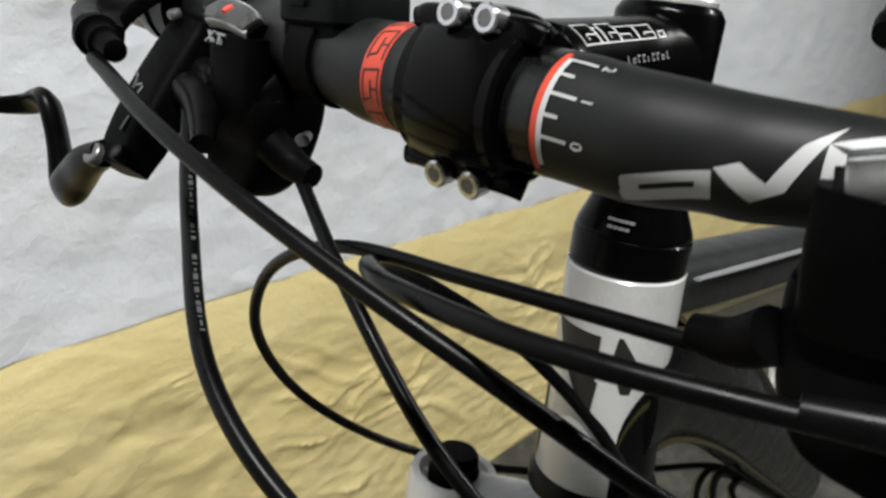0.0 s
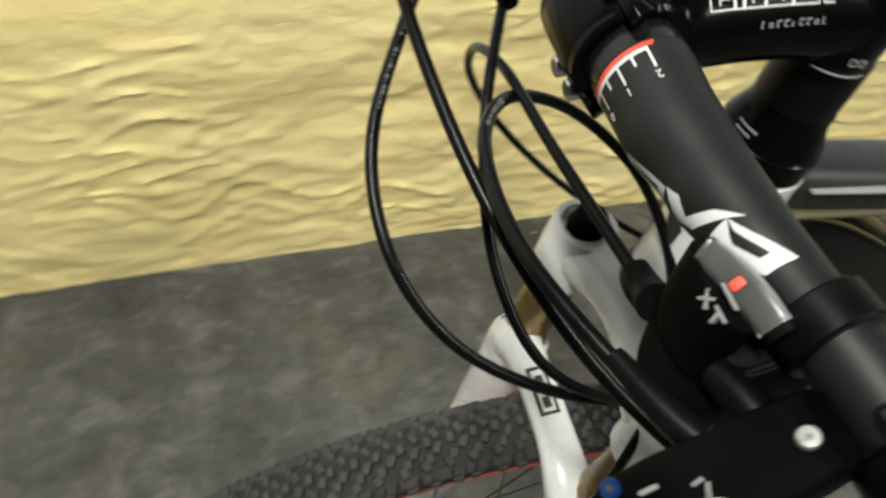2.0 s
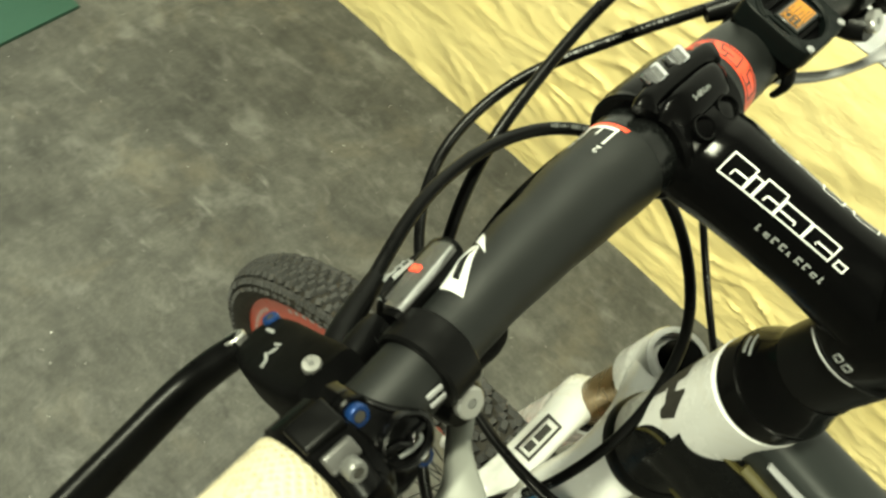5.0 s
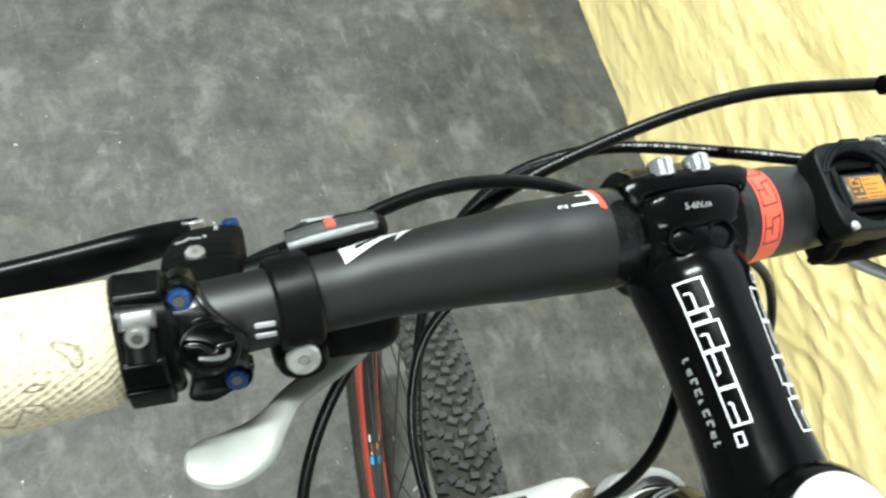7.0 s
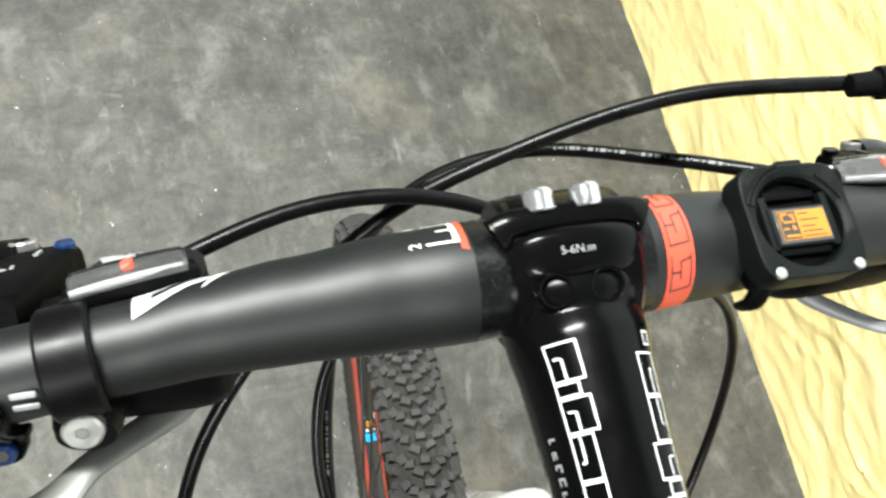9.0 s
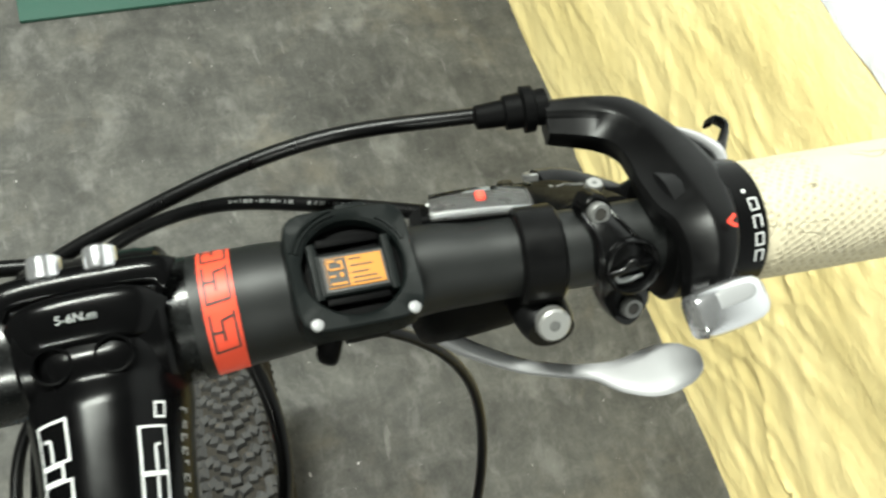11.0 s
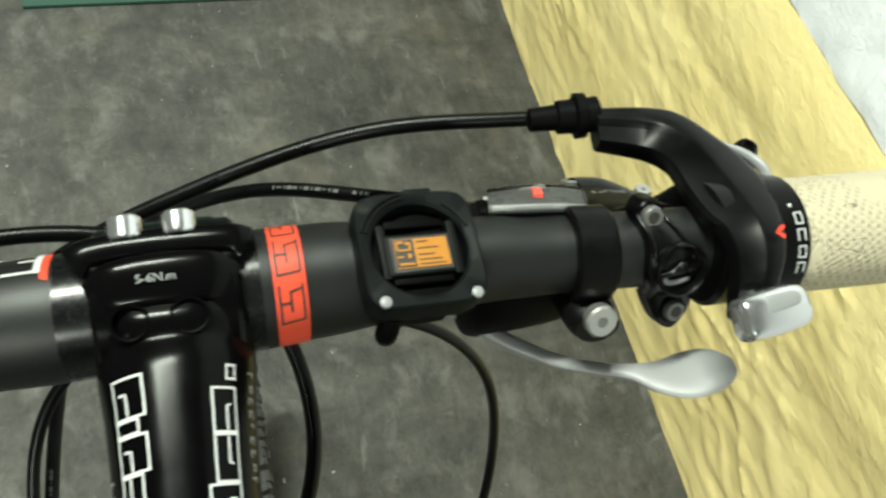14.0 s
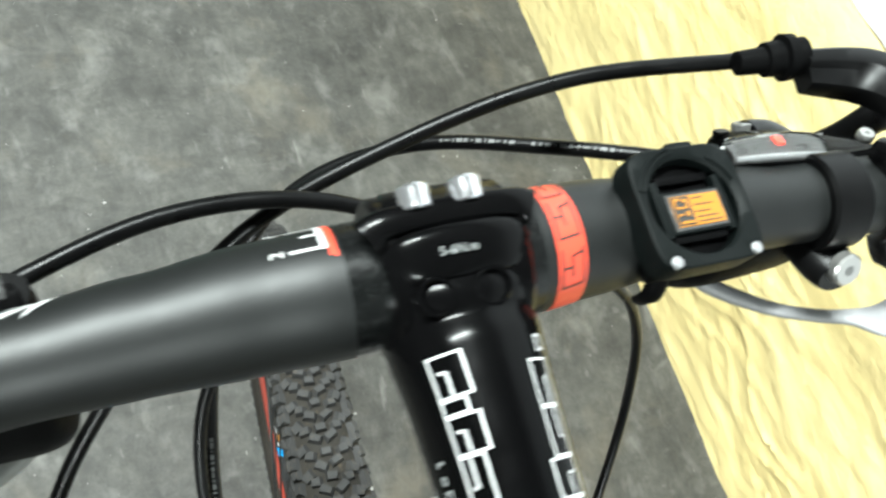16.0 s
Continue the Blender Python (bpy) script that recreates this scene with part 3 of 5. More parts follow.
def build_stem():
    bm = bmesh.new()
    ys = steps([(7, 26, 1.5), (26, 92, 4)])
    ring_loft(bm, [[stem_point(-y, 360 * s / 44) for s in range(44)] for y in ys])
    stem = part("stem", bm, "gloss_black", bicycle, "glossy black forged handlebar stem")
    clamp = lathe([(-0.0168, 0.0162), (-0.0168, 0.0192), (-0.0156, 0.0204), (0.0156, 0.0204), (0.0168, 0.0192), (0.0168, 0.0162)], (STEM_MID * M, 0, 0), (1, 0, 0), 56)
    part("bar_clamp", clamp, "gloss_black", stem)
    collar = lathe([(-0.017, 0.0150), (-0.017, 0.0180), (-0.015, 0.0190), (0.017, 0.0190), (0.0200, 0.0172), (0.0212, 0.0150)], on_axis(3), STEER, 48)
    part("steerer_clamp", collar, "gloss_black", stem)
    # face plate: a bowed plate whose two cross bars, flared at the ends, carry the bolts
    plate_bm = bmesh.new()
    for z in (19.2, -18.8):
        tube([mm(-15.0, 4.5, z - 1), mm(-10.5, 6.5, z), mm(STEM_MID, 7.0, z), mm(19.5, 6.5, z), mm(23.5, 5.0, z - 1)], [(0.0048, 0.0032), (0.0036, 0.0034), (0.0038, 0.0036), (0.0036, 0.0034), (0.0048, 0.0032)], 16, 6, bm=plate_bm, power=3.2, up=(0, 0, 1))
    rings = []
    for k in range(13):
        a = radians(-64 + 128 * k / 12)
        waist = 2.5 * math.cos(a * 1.3)
        row = []
        for x, r in ((-12.6 + waist, 16.6), (-12.6 + waist, 19.6), (-9 + waist, 21.0), (17.5 - waist, 21.0), (21.7 - waist, 19.6), (21.7 - waist, 16.6)):
            row.append(mm(x, r * math.cos(a), r * math.sin(a)))
        rings.append(row)
    ring_loft(plate_bm, rings)
    face = part("face_plate", plate_bm, "gloss_black", stem, "black clamp plate")
    for x, z in ((-3.0, 20.0), (9.2, 20.0), (-3.0, -19.4), (9.2, -19.4)):
        bolt(face, mm(x, 8.2, z + (0.6 if z > 0 else -0.6)), (0, 1, 0.16 if z > 0 else -0.16), 0.0039, 0.0058, "chrome", "chrome cap bolt")
    for x in (-3.6, 9.6):
        part("bolt_recess", lathe([(-0.0032, 0.0044), (-0.0002, 0.0045), (0.0002, 0.0042), (0.0001, 0.0037), (-0.0026, 0.0033), (-0.0026, 0.0)], mm(x, -12.0, 19.7), (0, -0.30, 1), 28), "gloss_black", stem, "open thread hole")
        # bronze colour at the hole's bottom stands in for a yellow reflection
        part("thread_glint", lathe([(-0.0025, 0.0030), (-0.0021, 0.0028), (-0.0021, 0.0)], mm(x, -12.0, 19.7), (0, -0.30, 1), 18), "bronze", stem, "thread end coloured with a yellow reflection")
    # raised shoulder behind the plate, which carries the torque text
    lean = Vector((0, -0.22, 0.976))
    part("clamp_shoulder", tube([mm(-11.5, -4.4, 17.4), mm(-7.5, -3.2, 19.7), mm(-3, -2.8, 20.5), mm(STEM_MID, -2.7, 20.8), mm(12.5, -2.8, 20.5), mm(16.5, -3.2, 19.7), mm(20, -4.4, 17.4)], [(0.0046, 0.0014), (0.0058, 0.0021), (0.0061, 0.0024), (0.0062, 0.0025), (0.0061, 0.0024), (0.0058, 0.0021), (0.0046, 0.0014)], 28, 6, power=2.3, up=tuple(lean)), "gloss_black", stem, "stepped black shoulder")
    digit(stem, "5-6N.m", mm(3.2, -2.7, 20.8) + lean * 0.00254, (1, 0, 0), tuple(lean), 2.9 * M, "grey_print", "torque_text")
    # outlined blocks on both flanks in the place of the maker's name, with a row of small ones below
    for side in (-1, 1):
        def turn(v):
            a = 104 + v * 5.2
            return a if side < 0 else 180 - a

        # outlined blocks of stepped heights, set end to end, each with a short inner bar
        for n, (x0, x1, v0, v1) in enumerate(((0, 9.6, 1.0, 6.4), (9.6, 13.2, 2.2, 6.4), (13.2, 21.6, 1.0, 6.4), (21.6, 32.4, 2.2, 6.4), (32.4, 43.0, 2.2, 6.4), (44.6, 48.4, 4.6, 6.4))):
            if side > 0:
                x0, x1 = 48.4 - x1, 48.4 - x0
            frame_bm, w = bmesh.new(), 0.34
            for a, b, c, d in ((x0, x1, v0, v0 + w), (x0, x1, v1 - w, v1), (x0, x0 + w + 0.2, v0 + w, v1 - w), (x1 - w - 0.2, x1, v0 + w, v1 - w)):
                stem_patch(frame_bm, -23.8 - a, -23.8 - b, turn(c), turn(d))
            if x1 - x0 > 6:
                mid, wide = (v0 + v1) / 2 + 0.3, x1 - x0
                a, b = (x0 + 0.7, x0 + 0.62 * wide) if n % 2 else (x0 + 0.40 * wide, x1 - 0.7)
                stem_patch(frame_bm, -23.8 - a, -23.8 - b, turn(mid - 0.2), turn(mid + 0.2))
                c = x0 + 0.62 * wide if n % 2 else x0 + 0.40 * wide
                stem_patch(frame_bm, -23.8 - c + 0.28, -23.8 - c - 0.28, turn(mid + 0.2), turn(v1 - 1.1))
            part("flank_block", frame_bm, "white_print", stem, "white outlined block")
        small = bmesh.new()
        for k in range(9):
            x = (21 + 3.05 * k) if side < 0 else (1 + 3.05 * k)
            v = 9.4 + (0.5 if k % 3 == 1 else 0.0)
            stem_patch(small, -23.8 - x, -23.8 - x - (1.9 if k % 4 else 0.7), turn(v), turn(v + 0.45), 0.15, 2)
            stem_patch(small, -23.8 - x, -23.8 - x - 0.55, turn(v + 0.45), turn(11.0), 0.15, 2)
            stem_patch(small, -23.8 - x - 0.55, -23.8 - x - (1.9 if k % 2 else 1.2), turn(10.6), turn(11.0), 0.15, 2)
        tagged(part("flank_small_print", small, "grey_print", stem, "small grey printed blocks"), kind="stuff")
    cap = lathe([(0.019, 0.0140), (0.0196, 0.0156), (0.0222, 0.0158), (0.0236, 0.0148), (0.0240, 0.0130), (0.0242, 0.0062), (0.0234, 0.0050), (0.0209, 0.0046)], on_axis(3), STEER, 44)
    top_cap = part("top_cap", cap, "white_paint", stem, "white headset cap with black print")
    bolt(stem, on_axis(3) + STEER * 0.0199, STEER, 0.0042, 0.0045, "steel", "steel cap bolt", "cap_bolt")
    m = frame_at(on_axis(3) + STEER * 0.0241, (1, 0, 0), STEER)
    for x, y, w, h, r in ((-0.0045, 0.0088, 0.0150, 0.0020, -14), (-0.0106, 0.0062, 0.0020, 0.0062, 28), (-0.0030, -0.0088, 0.0120, 0.0020, 4), (-0.0088, -0.0050, 0.0020, 0.0082, 4), (0.0030, -0.0060, 0.0020, 0.0066, 8), (0.0102, 0.0010, 0.0020, 0.0090, -8)):
        part("cap_print", block((w, h, 0.0004), m @ pose(x, y, 0.0001, 0, 0, r), 0), "dark_print", stem, "black printed bar")
    return stem


stem = build_stem()


def head_axis(z):
    """The head tube's own axis, a little behind the stem's clamp."""
    return on_axis(z) + mm(0, -4.5 + 0.07 * min(0.0, z + 60), 0)


HEAD_DIR = (head_axis(-70.5) - head_axis(-165)).normalized()


def head_radius(z):
    """The head tube's radius (m) at height z (mm)."""
    return 0.0230 + 0.0020 * max(0.0, min(1.0, (-135 - z) / 25))


def build_headset():
    for z0, z1, r in ((-14.3, -41, 17.2),):
        ring = lathe([(0, (r - 0.8) * M), (0.0005, r * M), ((z0 - z1 - 0.5) * M, r * M), ((z0 - z1) * M, (r - 0.8) * M)], head_axis(z1), STEER, 40)
        part("headset_spacer", ring, "satin_black", bicycle, "black headset spacer")
    cup = lathe([(0, 0.0218), (0.0006, 0.0226), (0.0120, 0.0226), (0.0126, 0.0219), (0.0134, 0.0222), (0.0150, 0.0219), (0.0240, 0.0182), (0.0270, 0.0174), (0.0320, 0.0172)], head_axis(-72.0), STEER, 48)
    upper = part("upper_headset", cup, "gloss_black", bicycle, "glossy black headset cup")
    # two rows of small print on the cup's shoulder
    for turn, dz in ((104, -52),):
        m = frame_at(head_axis(dz), (1, 0, 0), STEER) @ pose(0, 0, 0, 0, 0, turn)
        tag = bmesh.new()
        for row in (0, 1):
            for k in range(5 - row):
                block((0.0004, (1.5 if k % 2 else 2.0) * M, 0.0011), m @ pose(0, 0, 0, 0, 0, (k - 2 + 0.4 * row) * 5.6) @ pose(0.0203 + 0.0010 * row, 0, -0.0026 * row, 0, -22, 0), 0, 1, tag)
        tagged(part("cup_print", tag, "grey_print", upper, "small pale printed blocks"), kind="stuff")
    # a pale arc draws the highlight on the joint under the stem's clamp, with two small signs printed above it
    arc = []
    for k in range(17):
        turn = radians(128 + 76 * k / 16)
        arc.append(frame_at(on_axis(-14.6), (1, 0, 0), STEER) @ Vector((0.0184 * math.cos(turn), 0.0184 * math.sin(turn), 0)))
    part("joint_highlight", tube(arc, 0.0004, 8, 2), "satin_alloy", bicycle, "thin pale arc for the highlight along the joint")
    sign = bmesh.new()
    for turn in (168, 180):
        m = frame_at(on_axis(-8), (1, 0, 0), STEER) @ pose(0, 0, 0, 0, 0, turn)
        for dy, dz, w, h in ((-1.2, 0, 0.45, 2.6), (1.2, 0, 0.45, 2.6), (0, 1.3, 2.0, 0.45), (0, -1.3, 2.0, 0.45)):
            block((0.0004, w * M, h * M), m @ pose(0.0191, dy * M, dz * M), 0, 1, sign)
    tagged(part("clamp_print", sign, "grey_print", bicycle, "two small pale printed signs"), kind="stuff")
    head = lathe([(0, 0.0240)] + [((z + 165) * M, head_radius(z)) for z in range(-164, -73, 4)] + [(0.0920, 0.0230), (0.0927, 0.0224)], head_axis(-165), HEAD_DIR, 56)
    tube_part = part("head_tube", head, "white_paint", bicycle, "white painted head tube with black emblem")
    for h0, h1, a0, a1, b0, b1 in EMBLEM:
        bm, rows = bmesh.new(), []
        for k in range(7):
            t = k / 6
            lo, hi, zz = a0 + (b0 - a0) * t, a1 + (b1 - a1) * t, -184 + h0 + (h1 - h0) * t
            ring_m = frame_at(head_axis(zz), (1, 0, 0), HEAD_DIR)
            rr = head_radius(zz) + 0.0003
            rows.append([bm.verts.new(ring_m @ Vector((rr * math.cos(radians(lo + (hi - lo) * s / 10)), rr * math.sin(radians(lo + (hi - lo) * s / 10)), 0))) for s in range(11)])
        for r, s in zip(rows, rows[1:]):
            for k in range(10):
                bm.faces.new((r[k], r[k + 1], s[k + 1], s[k]))
        part("emblem_patch", bm, "dark_print", tube_part, "black angular emblem patch")
    # both flanks turn black towards the down tube, with an olive line along the border
    for side in (0, 1):
        border = [(134, -150), (138, -131), (153, -118), (176, -112), (213, -103), (250, -100)]
        for name, lo, hi, lift, tone in (("flank_paint", -200, 0.0, 0.3, "frame_black"), ("flank_line", -9.0, -5.5, 0.5, "gold_line")):
            bm = bmesh.new()
            grid = []
            for a, z in glide(border, 6):
                turn_a = a if side == 0 else 180 - a
                col = []
                for q in range(7):
                    zz = max(-164.5, z + lo) + (z + hi - max(-164.5, z + lo)) * q / 6
                    rr = head_radius(zz) + lift * M + 0.0001
                    col.append(bm.verts.new(frame_at(head_axis(zz), (1, 0, 0), HEAD_DIR) @ Vector((rr * math.cos(radians(turn_a)), rr * math.sin(radians(turn_a)), 0))))
                grid.append(col)
            for g, h in zip(grid, grid[1:]):
                for q in range(6):
                    bm.faces.new((g[q], g[q + 1], h[q + 1], h[q]))
            part(name, bm, tone, tube_part, "glossy black flank" if lo < -100 else "olive gold line")
    race = lathe([(0, 0.0235), (0.001, 0.0270), (0.009, 0.0272), (0.0115, 0.0255)], head_axis(-177), STEER, 48)
    part("crown_race", race, "satin_black", bicycle, "black lower headset ring")


# height and angle spans of the emblem's patches, low edge then high edge
EMBLEM = [(70, 89, 76, 106, 50, 106), (56, 70, 98, 106, 76, 109), (72, 81, 105, 126, 105, 126), (79, 90, 118, 145, 122, 126), (67, 79, 131, 140, 119, 146)]
build_headset()

# ---- fork and front wheel ----
LEG_X = 63
LEG_DIR = -FORK_UP


def leg_at(side, z):
    """The fork leg's axis at height z (mm)."""
    return mm(side * LEG_X, -97 - 0.09 * z + (1.5 if side > 0 else -3.5), z)


def build_fork():
    arc = [leg_at(-1, -214), mm(-48, -79, -212), mm(-24, -86, -207), mm(0, -89, -205), mm(24, -86, -207), mm(48, -79, -212), leg_at(1, -214)]
    crown = tube(arc, [(0.019, 0.017), (0.018, 0.016), (0.019, 0.0145), (0.020, 0.0135), (0.019, 0.0145), (0.018, 0.016), (0.019, 0.017)], 24, 6, power=2.6)
    for side in (-1, 1):
        lathe([(-0.024, 0.0196), (-0.022, 0.0212), (0.018, 0.0216), (0.0215, 0.0205), (0.0215, 0.0168), (0.014, 0.0162)], leg_at(side, -218), FORK_UP, 40, crown)
    fork = part("fork", crown, "white_paint", bicycle, "white suspension fork crown")
    for side in (-1, 1):
        top, low = leg_at(side, -236), leg_at(side, -420)
        part("stanchion", lathe([(0, 0.0157), ((top - low).length, 0.0157)], low, FORK_UP, 36), "bronze", fork, "bronze anodised fork tube")
        leg = lathe([(0, 0.0200), (0.001, 0.0218), (0.014, 0.0224), (0.03, 0.0216), (0.10, 0.0205), (0.24, 0.0190), (0.34, 0.0175), (0.352, 0.012)], leg_at(side, -327), LEG_DIR, 36)
        slider = part("slider", leg, "white_paint", fork, "white lower fork leg")
        part("wiper", lathe([(-0.006, 0.0160), (-0.0055, 0.0188), (0.001, 0.0200), (0.002, 0.0160)], leg_at(side, -327), LEG_DIR, 36), "satin_black", slider, "black dust seal")
        part("dropout", tube([leg_at(side, -640), leg_at(side, -655) + mm(0, 14, 0), leg_at(side, -655) + mm(0, 36, -8)], [(0.008, 0.014), (0.006, 0.014), (0.006, 0.012)], 14, 4), "white_paint", slider)
    knob = lathe([(0, 0.0122), (0.006, 0.0124), (0.008, 0.0112), (0.014, 0.0106), (0.016, 0.0092), (0.0162, 0.003)], leg_at(1, -202), FORK_UP, 28)
    part("damper_knob", knob, "plastic_black", fork, "black damper knob")
    cap = lathe([(0, 0.0126), (0.003, 0.0128), (0.0045, 0.0114), (0.009, 0.0107), (0.0098, 0.0096), (0.0098, 0.0050), (0.007, 0.0046)], leg_at(-1, -201), FORK_UP, 6)
    bmesh.ops.bevel(cap, geom=cap.edges[:], offset=0.0006, segments=2, affect="EDGES")
    lathe([(0, 0.0140), (0.0025, 0.0140), (0.0032, 0.0130)], leg_at(-1, -202), FORK_UP, 32, cap)
    part("air_cap", cap, "blue_cap", fork, "bright blue air valve cap")
    # brace in front of the sliders: a broad strap that arches over the tyre, with a framed label on its crest
    pts = [leg_at(-1, -385) + mm(1, 2, 0), leg_at(-1, -350) + mm(2, 4, 0), mm(-62, -61, -327), mm(-49, -58, -313), mm(-22, -58, -307), mm(22, -58, -307), mm(48, -58, -312), mm(61, -60, -325), leg_at(1, -348) + mm(-2, 3, 0), leg_at(1, -385) + mm(-1, 1, 0)]
    wide = [(0.0150, 0.0150), (0.0180, 0.0180), (0.0170, 0.0180), (0.0130, 0.0155), (0.0105, 0.0130), (0.0105, 0.0130), (0.0130, 0.0155), (0.0170, 0.0180), (0.0180, 0.0180), (0.0150, 0.0150)]
    brace = part("brace", tube(pts, wide, 28, 6, power=2.5, up=(0, 0.42, 0.9)), "white_paint", fork, "white arched fork brace")
    m = frame_at(mm(6, -56.0, -296.6), (1, 0, 0), (0, 0.05, 1))
    for x, y, w, h in ((0, 0.0056, 0.034, 0.0018), (0, -0.0056, 0.034, 0.0018), (-0.0161, 0, 0.0018, 0.0094), (0.0161, 0, 0.0018, 0.0094), (-0.0085, 0, 0.0075, 0.0052), (0.0042, 0, 0.0130, 0.0052)):
        part("brace_print", block((w, h, 0.0030), m @ pose(x, y, 0.0), 0.0002, 1), "dark_print", fork, "dark printed bar")
    return fork


fork = build_fork()
AXLE = Vector((1, 0, 0))


def wheel_point(radius, angle, x):
    """A point of the wheel: radius and sideways place in metres, angle in degrees round the axle."""
    a = radians(angle)
    return HUB + Vector((x, radius * math.cos(a), radius * math.sin(a)))


def turned(profile, seg=96):
    """Turns (radius, sideways) pairs, a closed section, round the axle."""
    return lathe([(x, r) for r, x in profile], HUB, AXLE, seg, closed=True)


def build_wheel():
    hub = lathe([(-0.050, 0.009), (-0.042, 0.010), (-0.036, 0.020), (-0.032, 0.020), (-0.026, 0.013), (0.026, 0.013), (0.032, 0.020), (0.036, 0.020), (0.042, 0.010), (0.050, 0.009)], HUB, AXLE, 32)
    wheel = part("front_wheel", hub, "blue_anodised", bicycle, "front wheel hub, dark blue anodised")
    rim = turned([(0.268, 0.0125), (0.2965, 0.0128), (0.2965, 0.0100), (0.289, 0.0090), (0.289, -0.0090), (0.2965, -0.0100), (0.2965, -0.0128), (0.268, -0.0125), (0.257, -0.0085), (0.253, 0.0), (0.257, 0.0085)])
    part("rim", rim, "rim_black", wheel, "black rim with red flanks")
    for side in (-1, 1):
        part("rim_band", turned([(0.2700, side * 0.01285), (0.2960, side * 0.0131), (0.2960, side * 0.0133), (0.2700, side * 0.0130)]), "rim_red", wheel, "red rim flank")
        part("inner_band", turned([(0.2585, side * 0.0096), (0.2685, side * 0.0128), (0.2692, side * 0.0128), (0.2587, side * 0.0092)]), "rim_red", wheel, "red inner rim edge")
        decals = {"blue_cap": bmesh.new(), "orange_label": bmesh.new(), "white_print": bmesh.new()}
        for k in range(0, 24, 4):
            for tone, start, wide, low, high in (("blue_cap", 0.0, 2.6, 0.2, 0.9), ("white_print", 3.2, 0.9, 0.3, 0.7), ("orange_label", 4.8, 2.0, 0.1, 0.55), ("white_print", 7.4, 2.4, 0.6, 0.85)):
                quad = []
                for share, turn in ((low, start), (low, start + wide), (high, start + wide), (high, start)):
                    quad.append(decals[tone].verts.new(wheel_point(0.2530 + 0.0040 * share - 0.0005, 15 * k + turn, side * (0.0004 + 0.0080 * share))))
                decals[tone].faces.new(quad)
        for tone, bm in decals.items():
            tagged(part("rim_decal", bm, tone, wheel, "small coloured rim decals", False), kind="stuff")
        pips = bmesh.new()
        for k in range(120):
            if k % 12 < 8:
                a = k * 3
                rows = [[wheel_point(r, a + d, side * 0.01335) for d in (0.0, 1.6)] for r in (0.2815, 0.2860)]
                vs = [pips.verts.new(p) for p in (rows[0][0], rows[0][1], rows[1][1], rows[1][0])]
                pips.faces.new(vs)
        tagged(part("rim_print", pips, "white_print", wheel, "small pale printed blocks", False), kind="stuff")
    for k in range(32):
        side = 1 if k % 2 else -1
        a, lead = 360 / 32 * k, (52 if k % 4 < 2 else -52)
        part("spoke", tube([wheel_point(0.019, a + lead, side * 0.034), wheel_point(0.257, a, side * 0.003)], 0.0009, 6, 1), "rim_black", wheel)

    section = [(0.2945, 0.0105), (0.2970, 0.0155), (0.303, 0.0215), (0.310, 0.0236), (0.317, 0.0226), (0.3235, 0.0160), (0.3265, 0.0080), (0.3275, 0.0)]
    tyre = turned(section + [(r, -x) for r, x in section[-2::-1]], 120)
    tyre_part = part("tyre", tyre, "tyre_rubber", wheel, "black knobbly tyre with dry dust")
    knobs = bmesh.new()
    rng = random.Random(5)

    def knob_block(r, a, x, size, spin, lean):
        m = Matrix.Translation(wheel_point(r, a, x)) @ pose(0, 0, 0, a - 90, 0, 0) @ pose(0, 0, 0, 0, lean, spin)
        w, l, h = size
        quad = [(-w, -l), (w, -l), (w, l), (-w, l)]
        lowv = [knobs.verts.new(m @ Vector((x0 / 2, y0 / 2, -h / 2))) for x0, y0 in quad]
        tall = rng.uniform(1.0, 1.35)
        topv = [knobs.verts.new(m @ Vector((x0 / 2 * rng.uniform(0.60, 0.88), y0 / 2 * rng.uniform(0.60, 0.88), h / 2 * tall * rng.uniform(0.80, 1.05)))) for x0, y0 in quad]
        knobs.faces.new(topv)
        for k in range(4):
            knobs.faces.new((lowv[k], lowv[(k + 1) % 4], topv[(k + 1) % 4], topv[k]))

    count = 256
    for k in range(count):
        a = 360 * k / count
        j = lambda s: rng.uniform(-s, s)
        if k % 2 == 0:
            for s in (-1, 1):
                knob_block(0.3288, a + j(0.2), s * 0.0050, (0.0092, 0.0058, 0.0050), s * 30 + j(8), s * 8)
                knob_block(0.3256, a + 0.9 + j(0.2), s * 0.0140, (0.0078, 0.0070, 0.0054), -s * 24 + j(8), s * 28)
        else:
            knob_block(0.3292, a + j(0.2), 0.0, (0.0078, 0.0056, 0.0048), j(9), 0)
            for s in (-1, 1):
                knob_block(0.3272, a + 0.3 + j(0.2), s * 0.0098, (0.0076, 0.0062, 0.0052), s * 14 + j(9), s * 20)
        for s in (-1, 1):
            knob_block(0.3208, a + 0.5 + j(0.3), s * 0.0196, (0.0066, 0.0092 if k % 2 else 0.0070, 0.0062), s * 10 + j(5), s * 52)
            if k % 2:
                knob_block(0.3140, a + j(0.4), s * 0.0228, (0.0045, 0.0085, 0.0046), j(5), s * 72)
    tread = part("tread", knobs, "tread_rubber", tyre_part, "dusty tread knobs", False)
    tagged(tread, kind="stuff")
    return wheel


front_wheel = build_wheel()
# ---- controls on the bar ----


